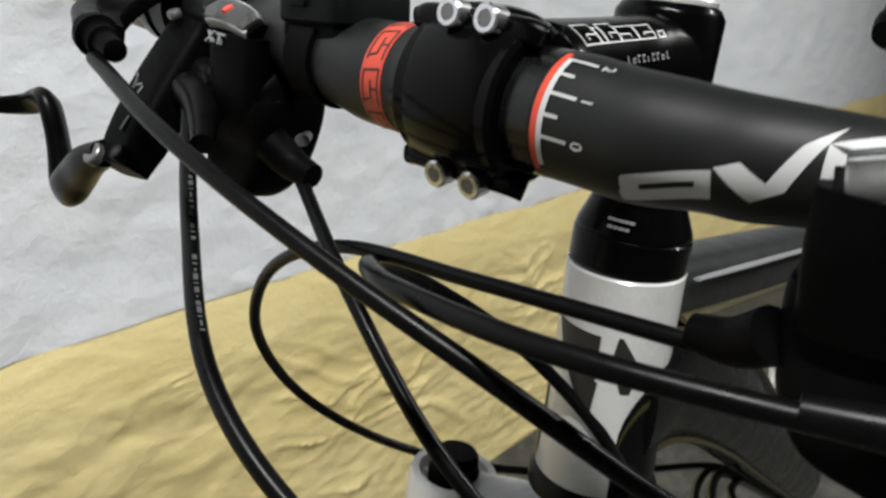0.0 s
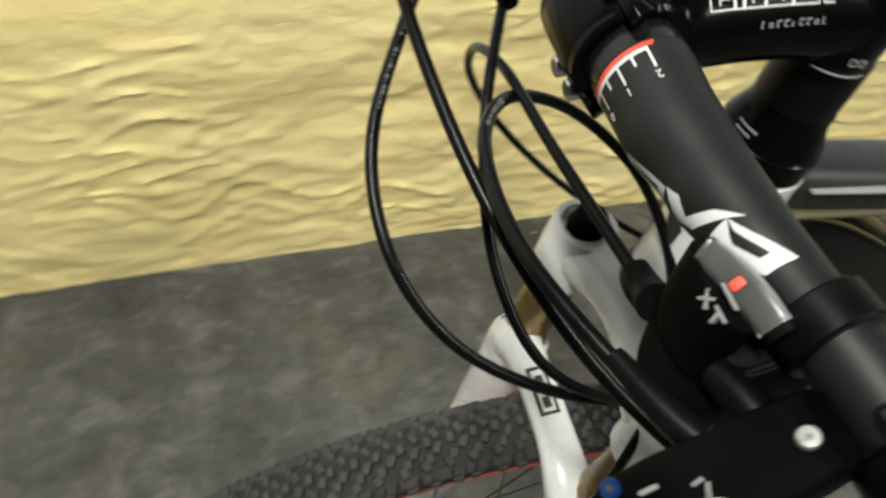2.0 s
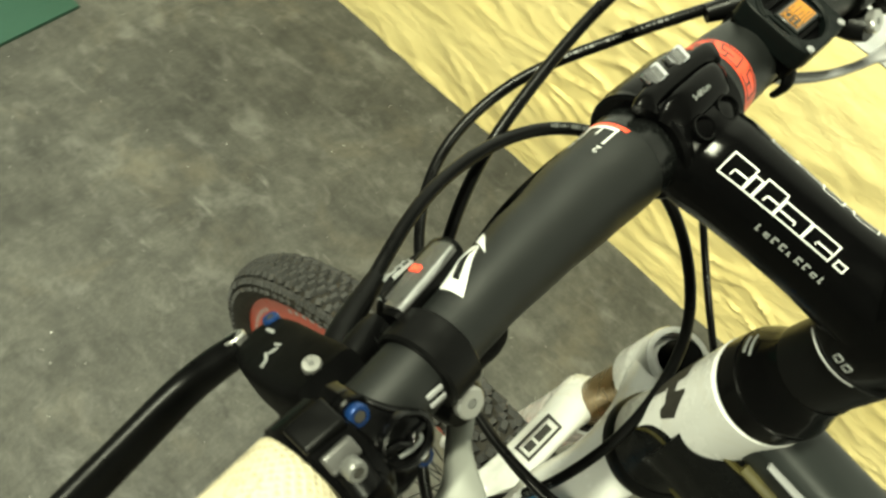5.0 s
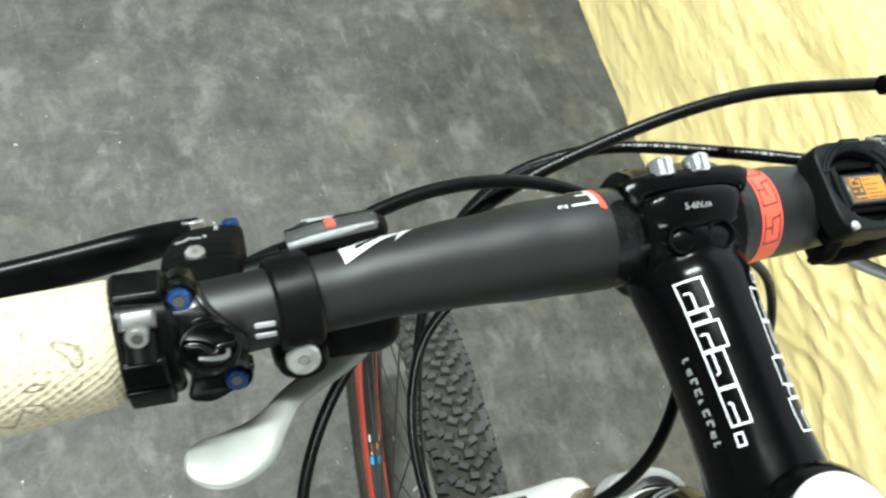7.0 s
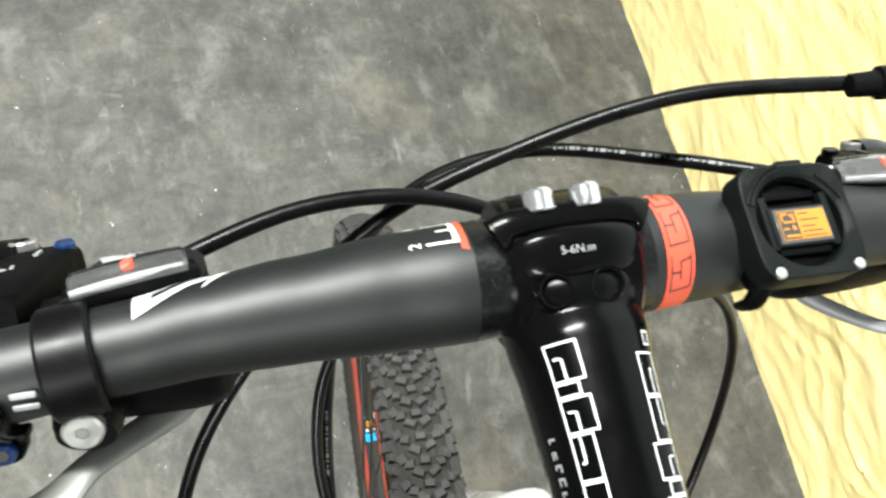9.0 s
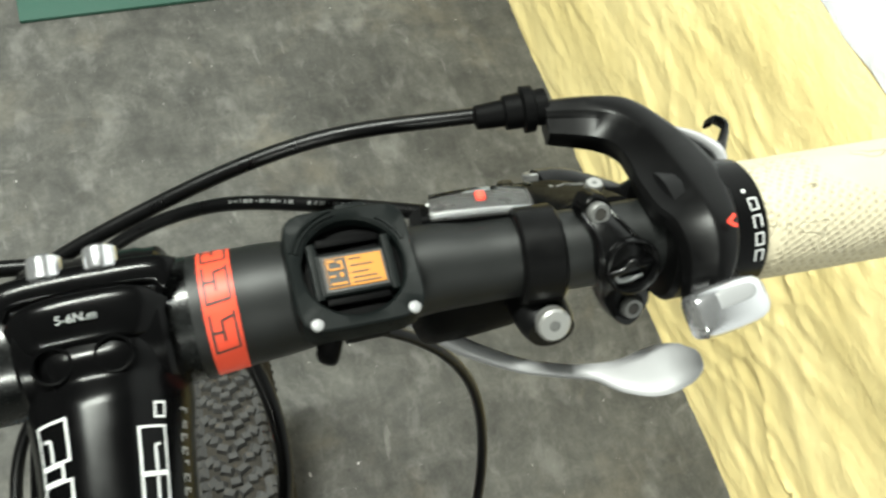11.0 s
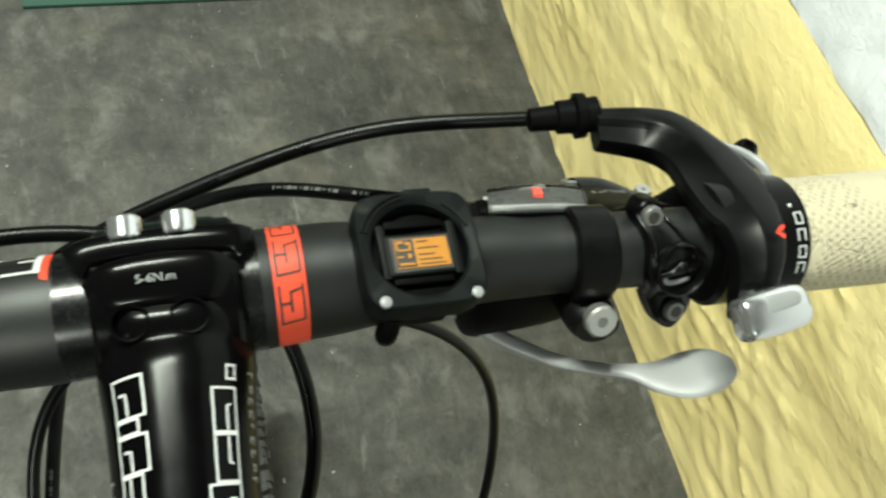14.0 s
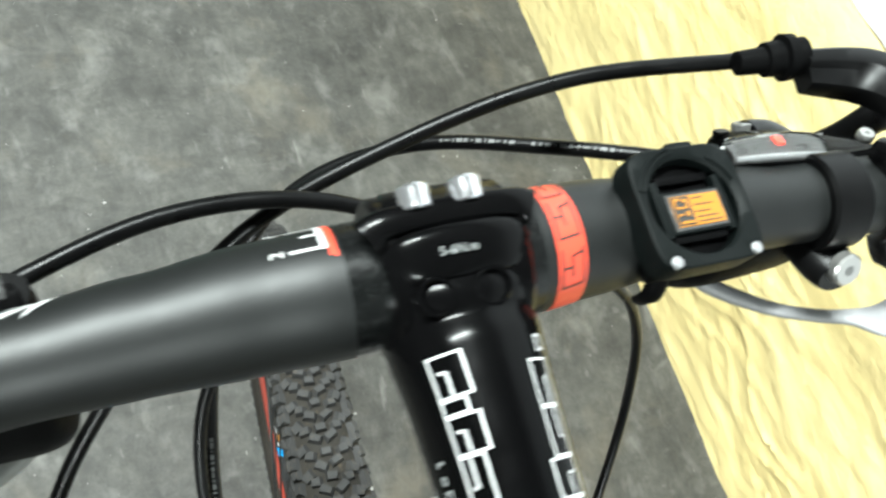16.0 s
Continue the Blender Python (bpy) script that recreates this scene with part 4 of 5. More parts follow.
def bar_ring(x0, x1, r0, r1=None, ease=0.8, seg=40):
    """A clamp band round the bar, with eased edges; radii in mm from the bar's centre."""
    r1 = r1 or r0
    mid = (x0 + x1) / 2
    y, z, r = bar_at(mid)
    y0, z0, _ = bar_at(x0)
    y1, z1, _ = bar_at(x1)
    axis = Vector((x1 - x0, y1 - y0, z1 - z0)).normalized()
    d = abs(x1 - x0)
    prof = [(0, r - 0.3), (0, r0 - ease), (ease, r0), (d - ease, r1), (d, r1 - ease), (d, r - 0.3)]
    return lathe([(h * M, q * M) for h, q in prof], mm(x0, y0, z0), axis, seg)


def build_shifter(side):
    """The pod under the bar with its clamp band, gear window and thumb lever; side -1 is the bike's left."""
    s = side

    def at(x, y, z):
        return mm(s * x, y, z)

    y = 3.5 if s > 0 else 0.0
    pod = tube([at(106, 2 + y, -6), at(106, 1 + y, -8), at(106.5, -1.5 + y, -15), at(106.5, -1.0 + y, -24), at(107.5, 3.5, -36), at(109, 7, -46), at(110, 8.5, -52), at(110, 8.5, -53.5)],
               [(0.0150, 0.0120), (0.0178, 0.0135), (0.0195, 0.0155), (0.0200, 0.0155), (0.0185, 0.0130), (0.0150, 0.0105), (0.0100, 0.0075), (0.0070, 0.0050)], 36, 4, power=5.0, up=(0, 1, 0))
    shifter = part("shifter", pod, "plastic_black", bicycle, "black trigger shifter with gear window")
    part("clamp_band", bar_ring(s * 114, s * 126, 13.9, 13.7, 0.9) if s > 0 else bar_ring(-126, -114, 13.7, 13.9, 0.9), "satin_black", shifter, "black clamp band")
    part("band_lug", tube([at(119.5, -10, -8), at(119.5, -19.5, -4.6), at(119.5, -23.8, -2.3)], [(0.0085, 0.007), (0.0082, 0.0065), (0.0068, 0.0055)], 18, 4), "satin_black", shifter)
    bolt(shifter, at(119.3, -21.5, -0.4), (0, -0.72, 0.69), 0.0048, 0.0036, "steel", "steel clamp screw", "clamp_screw", 0.32)
    # neck and face that carry the window in front of the bar
    part("window_neck", tube([at(104, 11, -24), at(103, 13, -10), at(103, 13, 3)], [(0.013, 0.007), (0.0135, 0.0065), (0.0145, 0.0055)], 20, 5, power=3.2, up=(0, 1, 0.05)), "plastic_black", shifter)
    tilt = Vector((0, 0.52, 0.85) if s > 0 else (0, 0.78, 0.62)).normalized()
    if s > 0:
        arc = [at(94.4, 14.6, 7.2), at(101, 13.8, 8.6), at(108, 13.0, 9.2), at(115, 12.2, 9.2), at(121.2, 11.4, 8.4)]
    else:
        arc = [at(93.6, 14.4, 4.8), at(99.6, 13.2, 6.4), at(106, 12.0, 7.4), at(112.5, 10.8, 7.8), at(119, 9.6, 7.4)]
    widths = (0.0038, 0.0042, 0.0044, 0.0044, 0.0042)
    flat = dict(up=tuple(tilt), power=3.4)
    window = part("gear_window", tube([p - tilt * 0.0016 for p in arc], [(w, 0.0026) for w in widths], 20, 5, **flat), "smoke_grey", shifter, "grey gear window with red pointer")
    ends = [arc[0] * 2 - arc[1], *arc, arc[-1] * 2 - arc[-2]]
    rim = [arc[0].lerp(ends[0], 0.35)] + arc + [arc[-1].lerp(ends[-1], 0.3)]
    # black frame at the ends; below the window its black paints the shadow
    part("window_frame_shade", tube([p - tilt * 0.0032 for p in rim], [(w + 0.0001, 0.0030) for w in (widths[0], *widths, widths[-1])], 20, 5, **flat), "plastic_black", shifter, "black window frame, also the shadow beneath the window")
    m = frame_at(arc[2], (1, 0.2 * -s, 0.02 * s), tilt)
    part("pointer", block((0.0028, 0.0036, 0.0020), m @ pose(0, 0.0006, 0.0011), 0.0006), "red_signal", window, "red pointer")
    across = Vector((0, -tilt.z, tilt.y))
    part("window_strip", tube([p + across * (w - 0.0004) - tilt * 0.0004 for p, w in zip(arc, widths)], [(0.0005, 0.0010)] * 5, 12, 5, **flat), "satin_alloy", window, "silver strip")
    part("window_rim", tube([p - across * (w - 0.0004) - tilt * 0.0022 for p, w in zip(arc, widths)], [(0.0009, 0.0020)] * 5, 12, 5, **flat), "pale_print", window, "pale front edge")
    lens_part = part("lens", tube([p + tilt * 0.0006 for p in arc], [(w + 0.0002, 0.0026) for w in widths], 24, 5, **flat), "clear_plastic", window, "clear domed cover")
    lens_part.visible_shadow = False
    face = frame_at(at(108.5, 18.9 if s > 0 else 18.4, 1.2), (1, 0, 0), (0, 0.90, 0.42))
    for x, y, w, h, turn in ((-0.0030, 0, 0.0009, 0.0054, 48), (-0.0030, 0, 0.0009, 0.0050, -38), (0.0026, 0.0014, 0.0052, 0.0009, 0), (0.0024, -0.0004, 0.0010, 0.0034, 14), (0, 0.0056, 0.0080, 0.0005, 0)):
        part("pod_print", block((w, h, 0.0016), face @ pose(-x, -y, 0, 0, 0, turn), 0.0001, 1), "grey_print", shifter, "small pale printed bar")
    # thumb lever
    if s > 0:
        path = [(84, 2, -30, 2.6, 2.0), (92, -6, -30, 2.8, 2.2), (100, -14, -30, 2.8, 2.2), (114, -24, -28, 2.4, 1.8), (126, -30, -25, 2.2, 1.6), (135, -33.5, -22, 2.9, 1.6), (142, -37, -19, 6.0, 1.6), (149, -38.5, -17, 8.4, 1.6), (156, -38.5, -15, 8.2, 1.6), (161, -38, -14, 6.0, 1.4), (163.4, -37.6, -13.8, 3.0, 1.0), (164.2, -37.5, -13.7, 0.9, 0.6)]
    else:
        path = [(88, -2, -28, 3.4, 2.2), (100, -13, -28, 4.2, 2.6), (108, -18.5, -26, 4.4, 2.1), (116, -23.5, -22, 4.2, 1.8), (124, -29, -18.5, 4.0, 1.6), (130, -35.5, -16, 5.2, 1.5), (136, -41, -14.5, 7.8, 1.5), (143, -43.8, -13.5, 8.6, 1.5), (149.5, -43.4, -13, 7.2, 1.4), (153.4, -43, -12.6, 4.4, 1.2), (154.6, -42.9, -12.5, 1.4, 0.7)]
    blade = tube([at(p[0], p[1], p[2]) for p in path], [(p[3] * M, p[4] * M) for p in path], 20, 6, up=(0, 0.35, 1), power=2.4)
    part("thumb_lever", blade, "satin_alloy" if s > 0 else "pearl_alloy", shifter, "silver thumb lever")
    part("cable_boot", tube([at(88, 12, -30), at(80, 9, -36), at(70, 8, -38)], [0.0064, 0.0056, 0.0042], 16, 5), "plastic_black", shifter, "black cable adjuster")
    return shifter


left_shifter, right_shifter = build_shifter(-1), build_shifter(1)


def build_brake(side):
    """Hydraulic lever: split clamp, master cylinder ahead of the bar, long blade."""
    s = side

    def at(x, y, z):
        return mm(s * x, y, z)

    body = tube([at(143, 5, 2), at(143.5, 8, -6), at(143.5, 18, -21), at(142, 29.5, -36.5), at(140, 39, -49)], [(0.0100, 0.0050), (0.0114, 0.0072), (0.0120, 0.0085), (0.0116, 0.0084), (0.0095, 0.0068)], 32, 6, power=4.8, up=(0, 0.8, 0.6))
    brake = part("brake_lever", body, "plastic_black", bicycle, "black hydraulic brake lever")
    part("cylinder", tube([at(138, 8, -15), at(130, 10, -15), at(122, 12, -16), at(117, 13, -17)], [0.0062, 0.0058, 0.0054, 0.0050], 20, 5), "satin_black", brake)
    # split clamp: a pear-shaped shell that runs over the back of the bar from its upper to its lower screw, with a round eye
    back, rise = Vector((0, -0.7071, 0.7071)), Vector((0, 0.7071, 0.7071))
    y, z, _ = bar_at(s * 141)
    mid = Vector((0, y, z))
    if s > 0:
        upper, eye, lower, heel = (134.9, 12.4, 4.4), (140.8, -1.6, 8.9), (143.9, -16.8, 6.6), (143.6, -21.6, 3.4)
    else:
        upper, eye, lower, heel = (148.2, 11.2, 5.0), (142.2, -0.6, 9.2), (141.0, -15.4, 8.4), (145.0, -20.6, 5.6)

    def clamp_at(x, v, lift=0.0):
        """A point of the clamp's skin: x along the bar, v across it upwards (mm)."""
        deep = max(6.4 if s > 0 else 4.4, math.sqrt(max(0.0, 13.7 ** 2 - v * v)))
        p = mid + rise * v + back * (deep + lift)
        return mm(s * x, p.y, p.z)

    outline = glide([(upper[0] - s * 0.2, upper[1] + 5.0, 0.6), (upper[0], upper[1] + 3.8, 3.0), upper, ((upper[0] + eye[0]) / 2, (upper[1] + eye[1]) / 2 + 1, 5.8), eye, ((eye[0] + lower[0]) / 2, (eye[1] + lower[1]) / 2, 8.0), lower, heel, (heel[0], heel[1] - 1.6, 0.8)], 5)
    rings, edges = [], ([], [])
    for x, v, half in outline:
        rings.append([clamp_at(x + w * half, v, h) for w, h in ((-1, -6.0), (-1, -1.0), (-0.95, -0.35), (-0.86, 0.0), (0.86, 0.0), (0.95, -0.35), (1, -1.0), (1, -6.0))])
        if 0.12 < (outline[0][1] - v) / (outline[0][1] - outline[-1][1]) < 0.74:
            for line, w in zip(edges, (-0.84, 0.84)):
                line.append(clamp_at(x + w * half, v, 0.05))
    shell = bmesh.new()
    ring_loft(shell, rings)
    part("lever_clamp", shell, "edge_gloss", brake, "glossy black clamp shell")
    for line in edges:
        part("clamp_ridge", tube(line, 0.0006, 10, 2), "edge_gloss", brake, "raised rim line")
    eye_at = clamp_at(eye[0], eye[1], -1.6)
    part("clamp_eye", lathe([(0, 0.0076), (0.0026, 0.0080), (0.0036, 0.0077), (0.0038, 0.0071), (0.0030, 0.0066), (0.0010, 0.0064), (0.0010, 0.0)], eye_at, back, 40), "edge_gloss", brake, "round clamp eye")
    tab = frame_at(eye_at + back * 0.0014, (1, 0, 0), back)
    part("eye_bar", tube([tab @ mm(-6.0, -1.4 * s, 0.4), tab @ mm(-2.4, -0.6 * s, 1.0), tab @ mm(0.4, 1.6 * s, 1.2), tab @ mm(2.2, 0.2 * s, 1.2), tab @ mm(6.0, 0.2 * s, 0.4)], [(0.0010, 0.0010)] * 5, 12, 5, up=tuple(back)), "edge_gloss", brake, "curved web across the eye")
    part("eye_notch", tube([tab @ mm(-4.2 * s, -1.2, 0.2), tab @ mm(-3.6 * s, -3.6, 0.2), tab @ mm(0, -3.8, 0.2), tab @ mm(3.4 * s, -3.2, 0.2)], [(0.0004, 0.0003), (0.0007, 0.0004), (0.0008, 0.0004), (0.0005, 0.0003)], 10, 4, up=tuple(back)), "grey_print", brake, "pale moulded tick")
    if s < 0:
        for angle in (132, 148):
            a = radians(angle)
            y, z, r = bar_at(-128)
            tick = frame_at(mm(-128, y, z) + Vector((0, math.cos(a), math.sin(a))) * 0.0114, (1, 0, 0), (0, math.cos(a), math.sin(a)))
            part("bar_tick", block((0.0056, 0.0016, 0.0008), tick, 0.0003, 1), "satin_alloy", brake, "pale metal tick")
    screw = ("dark_steel", "dark clamp screw") if s > 0 else ("blue_anodised", "blue anodised clamp screw")
    for x, v, drop in ((upper[0], upper[1], 0.0), (143.9 if s > 0 else 137.4, lower[1] - 0.4, 0.0)):
        seat = clamp_at(x, v, -0.8 + drop)
        part("screw_boss", lathe([(-0.003, 0.0046), (0.0004, 0.0046), (0.0010, 0.0041), (0.0010, 0.002)], seat, back, 26), "gloss_black", brake, "round screw seat")
        bolt(brake, seat + back * 0.0008, back, 0.0031, 0.0026, screw[0], screw[1], "clamp_screw", 0.55)
    bolt(brake, at(144, 13.2, 3.2) if s > 0 else at(144.4, 11.8, 0.6), (0, 0.35, 0.94), 0.0026 if s > 0 else 0.0029, 0.0026, "steel", "steel reservoir screw", "reservoir_screw", 0.3)
    slope = (0, 0.8, 0.6)
    for x, y, z, w, h, a in ((147.8, 28.2, -20.0, 0.0010, 0.0046, 20), (145.2, 28.2, -20.0, 0.0036, 0.0010, 20), (150.0, 26.2, -17.4, 0.0032, 0.0010, -30), (142.6, 29.2, -21.4, 0.0010, 0.0034, -10), (139.3, 37.2, -31.8, 0.0013, 0.0056, 0)):
        part("lid_print", block((w, h, 0.0010), frame_at(at(x, y, z), (1, 0, 0), slope) @ pose(0, 0, -0.0004, 0, 0, a * s), 0.0001, 1), "grey_print", brake, "small pale printed bar")
    bolt(brake, at(134.6, 41.0, -42.5), (0, 0.7, 0.7), 0.0030, 0.0034, "blue_anodised" if s < 0 else "satin_black", "anodised adjuster", "adjuster", 0.4)
    bolt(brake, at(147.3, 43.5, -45.5), slope, 0.0042, 0.0040, "steel" if s < 0 else "dark_steel", "steel lever pivot", "pivot", 0.3)
    part("hose_sleeve", tube([at(130, 17, -20), at(120, 19, -22), at(110, 24, -26), at(99, 31, -31)] if s > 0 else [at(130, 18, -31), at(122, 22, -32), at(112, 26, -33), at(100, 30, -34)], [0.0068, 0.0066, 0.0054, 0.0040] if s > 0 else [0.0056, 0.0050, 0.0042, 0.0034], 18, 5), "housing_black", brake, "black hose sleeve")
    if s < 0:
        path = [(146, 42, -44, 5.0, 5.0), (157, 45, -52, 5.2, 6.0), (170, 46, -58, 4.6, 7.0), (196, 42, -59, 4.2, 7.5), (230, 36, -56, 4.4, 7.5), (270, 31, -54, 4.2, 7.0), (300, 30, -52, 4.6, 5.5), (306, 32, -52, 2.5, 3.5)]
    else:
        path = [(146, 42, -44, 5.0, 5.0), (158, 43, -50, 5.4, 6.5), (170, 42, -58, 5.5, 7.5), (180, 42, -66, 5.2, 8.0), (190, 40, -68, 4.8, 7.0), (196, 38, -52, 4.0, 6.5), (201, 38, -38, 3.8, 6.5), (210, 37, -38, 3.2, 6.0), (219, 39.5, -41, 2.2, 5.0), (224.6, 45.5, -42, 1.7, 4.4), (227.6, 51.0, -42, 1.4, 4.0), (224.0, 54.6, -42, 1.2, 3.6), (220.6, 52.2, -42, 0.9, 2.6)]
    blade = tube([at(p[0], p[1], p[2]) for p in path], [(p[3] * M, p[4] * M) for p in path], 18, 6, power=2.6)
    part("lever_blade", blade, "housing_black", brake, "glossy black lever blade")
    return brake


left_brake, right_brake = build_brake(-1), build_brake(1)


def ribbon(rows, steps_between):
    """A broad moulded arm: rows of one edge, the other edge and a thickness (mm), ridged along its outer edge."""
    line = glide(rows, steps_between)
    rings = []
    for k, row in enumerate(line):
        a, b, t = Vector(row[:3]), Vector(row[3:6]), row[6]
        p, q = line[max(0, k - 1)], line[min(len(line) - 1, k + 1)]
        ahead = (Vector(q[:3]) + Vector(q[3:6]) - Vector(p[:3]) - Vector(p[3:6])).normalized()
        wide = (b - a).normalized()
        out = wide.cross(ahead).normalized()
        if out.z < -0.2 or (abs(out.z) <= 0.2 and out.y < 0):
            out = -out
        w = (b - a).length
        ring = []
        for u, v in ((0.0, -0.75), (0.0, -0.2), (0.05, 0.0), (0.42, 0.10), (0.50, 0.26), (0.56, 0.30), (0.86, 0.26), (0.96, 0.10), (1.0, -0.15), (1.0, -0.75), (0.92, -0.9), (0.08, -0.9)):
            ring.append((a + wide * (w * u) + out * (t * v)) * M)
        rings.append(ring)
    bm = bmesh.new()
    ring_loft(bm, rings)
    return bm


def build_remote():
    """Remote lock-out collar inboard of the right grip, with its curved arm and cable barrel."""
    body = bar_ring(153, 167, 18.4, 18.2, 1.4, 44)
    remote = part("remote_lever", body, "satin_black", bicycle, "black remote lock-out collar on the bar")
    rows = [(138, 35, 1, 139, 47, 2, 9), (150, 30, 3, 155, 45, 3, 9), (153, 24, 7, 166, 40, 5, 8), (152, 16, 12, 171.5, 24, 12, 7), (149, 6, 18, 173, 11, 18, 6), (148, -4, 23, 171.5, 0, 23, 6),
            (149.8, -11, 26, 168, -12, 26, 6), (150.6, -20, 25, 165, -21, 25, 6), (149, -29, 20, 161, -28, 22, 6), (150, -34, 14, 159, -33, 15, 5)]
    arm = ribbon(rows, 5)
    part("arm", arm, "satin_black", remote, "curved black arm")
    part("edge_strip", tube([mm(170.6, 24.5, 11.0), mm(175.0, 20.2, 12.2), mm(178.4, 16.2, 12.8), mm(179.8, 12.0, 13.6), mm(178.4, 7.0, 14.6), mm(176.8, 3.8, 15.2)], [(0.0005, 0.0006), (0.0007, 0.0013), (0.0008, 0.0016), (0.0008, 0.0017), (0.0007, 0.0014), (0.0004, 0.0006)], 12, 5, up=(0.6, 0.3, 0.7)), "satin_alloy", remote, "silver edge strip")
    barrel = lathe([(0, 0.0050), (0.0006, 0.0058), (0.004, 0.0056), (0.0046, 0.0072), (0.0078, 0.0074), (0.0084, 0.0056), (0.0135, 0.0054), (0.014, 0.0042), (0.0225, 0.0038), (0.023, 0.0027)], mm(141, 46, 0), (-1, 0.10, -0.16), 20)
    part("barrel", barrel, "plastic_black", remote, "black cable barrel")
    ends = [(-10.2, 4.6, 3.4), (-9.4, 5.6, 4.2), (-5, 6.1, 4.7), (2, 6.2, 4.8), (7, 5.7, 4.4), (9.6, 4.3, 3.3), (10.6, 2.2, 1.7), (10.9, 0.6, 0.5)]
    m = frame_at(mm(156.6, -34.6, 21.6), (1, 0.12, 0.02), (0, -0.30, 0.95))
    button = part("release_button", tube([m @ mm(x, 0, 0) for x, _, _ in ends], [(w * M, h * M) for _, w, h in ends], 32, 5, up=tuple(m.to_3x3() @ Vector((0, 0, 1))), power=3.6), "chrome", remote, "polished silver release button")
    part("button_inset", tube([m @ mm(x, 2.2, 4.0) for x in (-4.6, -3.6, 3.6, 6.0, 6.8)], [(0.0018, 0.0006), (0.0025, 0.0010), (0.0023, 0.0010), (0.0014, 0.0007), (0.0004, 0.0002)], 16, 4, up=tuple(m.to_3x3() @ Vector((0, 0, 1))), power=3.0), "satin_alloy", button, "duller inset")
    part("button_post", tube([mm(159, -18, 12), mm(160, -28, 17), mm(161, -34, 20)], [0.0060, 0.0055, 0.0050], 14, 4), "satin_black", remote)
    arrow = bmesh.new()
    m = frame_at(mm(162.8, -15.6, 29.6), (1, 0, 0.05), (0, -0.45, 0.89))
    for a in (38, -38):
        block((0.0027, 0.0009, 0.0005), m @ pose(0, 0.0007 if a > 0 else -0.0007, 0, 0, 0, a), 0, 1, arrow)
    part("arrow", arrow, "red_signal", remote, "red arrow mark")
    return remote


remote = build_remote()


def build_grip(side):
    s = side
    rings = []
    start = 178 if s > 0 else 164
    for k in range(41):
        x = start + (300 - start) * k / 40
        y, z, _ = bar_at(s * x)
        u = k / 40
        r = 16.8 + 0.9 * math.sin(u * math.pi) - (1.8 if k in (0, 40) else 0)
        if s > 0:
            r += 1.6 * max(0.0, 0.35 - u)
        rings.append([mm(s * x, y + r * math.cos(2 * math.pi * q / 36), z + r * 0.96 * math.sin(2 * math.pi * q / 36)) for q in range(36)])
    bm = bmesh.new()
    ring_loft(bm, rings)
    grip = part("grip", bm, "grip_cream", bicycle, "grubby cream rubber grip with printed swirls")
    ring = part("lock_ring", bar_ring(168, 179, 19.2, 18.6, 1.0) if s > 0 else bar_ring(-165, -151, 17.6, 16.6, 1.2), "gloss_black", grip, "black grip lock ring")
    marks = bmesh.new()
    if s > 0:
        y, z, _ = bar_at(173.5)
        for k, deep in enumerate((1, 0, 1, 0)):
            for da, dx, w, h in ((0, -1.1, 0.36, 3.2), (0, 1.1, 0.36, 3.2), (-4.8, 0.0, 2.4, 0.36)) + (((4.8, 0.0, 2.4, 0.36),) if deep else ()):
                a = radians(100 + 14.5 * k + da)
                out = Vector((0, math.cos(a), math.sin(a)))
                block((w * M, h * M, 0.0004), frame_at(mm(174.2 + dx, y, z) + out * 0.0188, (1, 0, 0), out), 0, 1, marks)
        out = Vector((0, math.cos(radians(88)), math.sin(radians(88))))
        block((0.0010, 0.0010, 0.0004), frame_at(mm(172.8, y, z) + out * 0.0189, (1, 0, 0), out), 0, 1, marks)
        tagged(part("ring_print", marks, "white_print", ring, "white printed blocks"), kind="stuff")
    else:
        y, z, _ = bar_at(-158)
        for name, angle, size, lift, tone, label in (("pinch_block", 97, (9.0, 5.4, 3.6), 17.0, "smoke_grey", "dull grey pinch block"), ("pinch_lug", 66, (12.0, 9.5, 5.0), 16.6, "satin_black", "black pinch lug"),
                                                     ("pinch_lug", 142, (11.0, 8.0, 5.0), 16.2, "gloss_black", "black pinch lug"), ("pinch_lug", 172, (11.5, 10.0, 5.0), 16.0, "gloss_black", "black pinch lug")):
            out = Vector((0, math.cos(radians(angle)), math.sin(radians(angle))))
            part(name, block(tuple(v * M for v in size), frame_at(mm(-158, y, z) + out * (lift * M), (1, 0, 0), out), 0.0012, 3), tone, ring, label)
        out = Vector((0, math.cos(radians(119)), math.sin(radians(119))))
        spot = mm(-158, y, z) + out * 0.0168
        along = Vector((0, -out.z, out.y))
        part("pinch_barrel", tube([spot - along * 0.0036, spot + along * 0.0036], [(0.0042, 0.0030)] * 2, 20, 1, up=tuple(out)), "satin_black", ring, "dark pinch barrel")
        bolt(ring, mm(-158, y, z) + Vector((0, math.cos(radians(106)), math.sin(radians(106)))) * 0.0178, (0.0, -0.75, 0.65), 0.0028, 0.0040, "dark_steel", "dark pinch screw", "ring_screw", 0.5)
    return grip


left_grip, right_grip = build_grip(-1), build_grip(1)


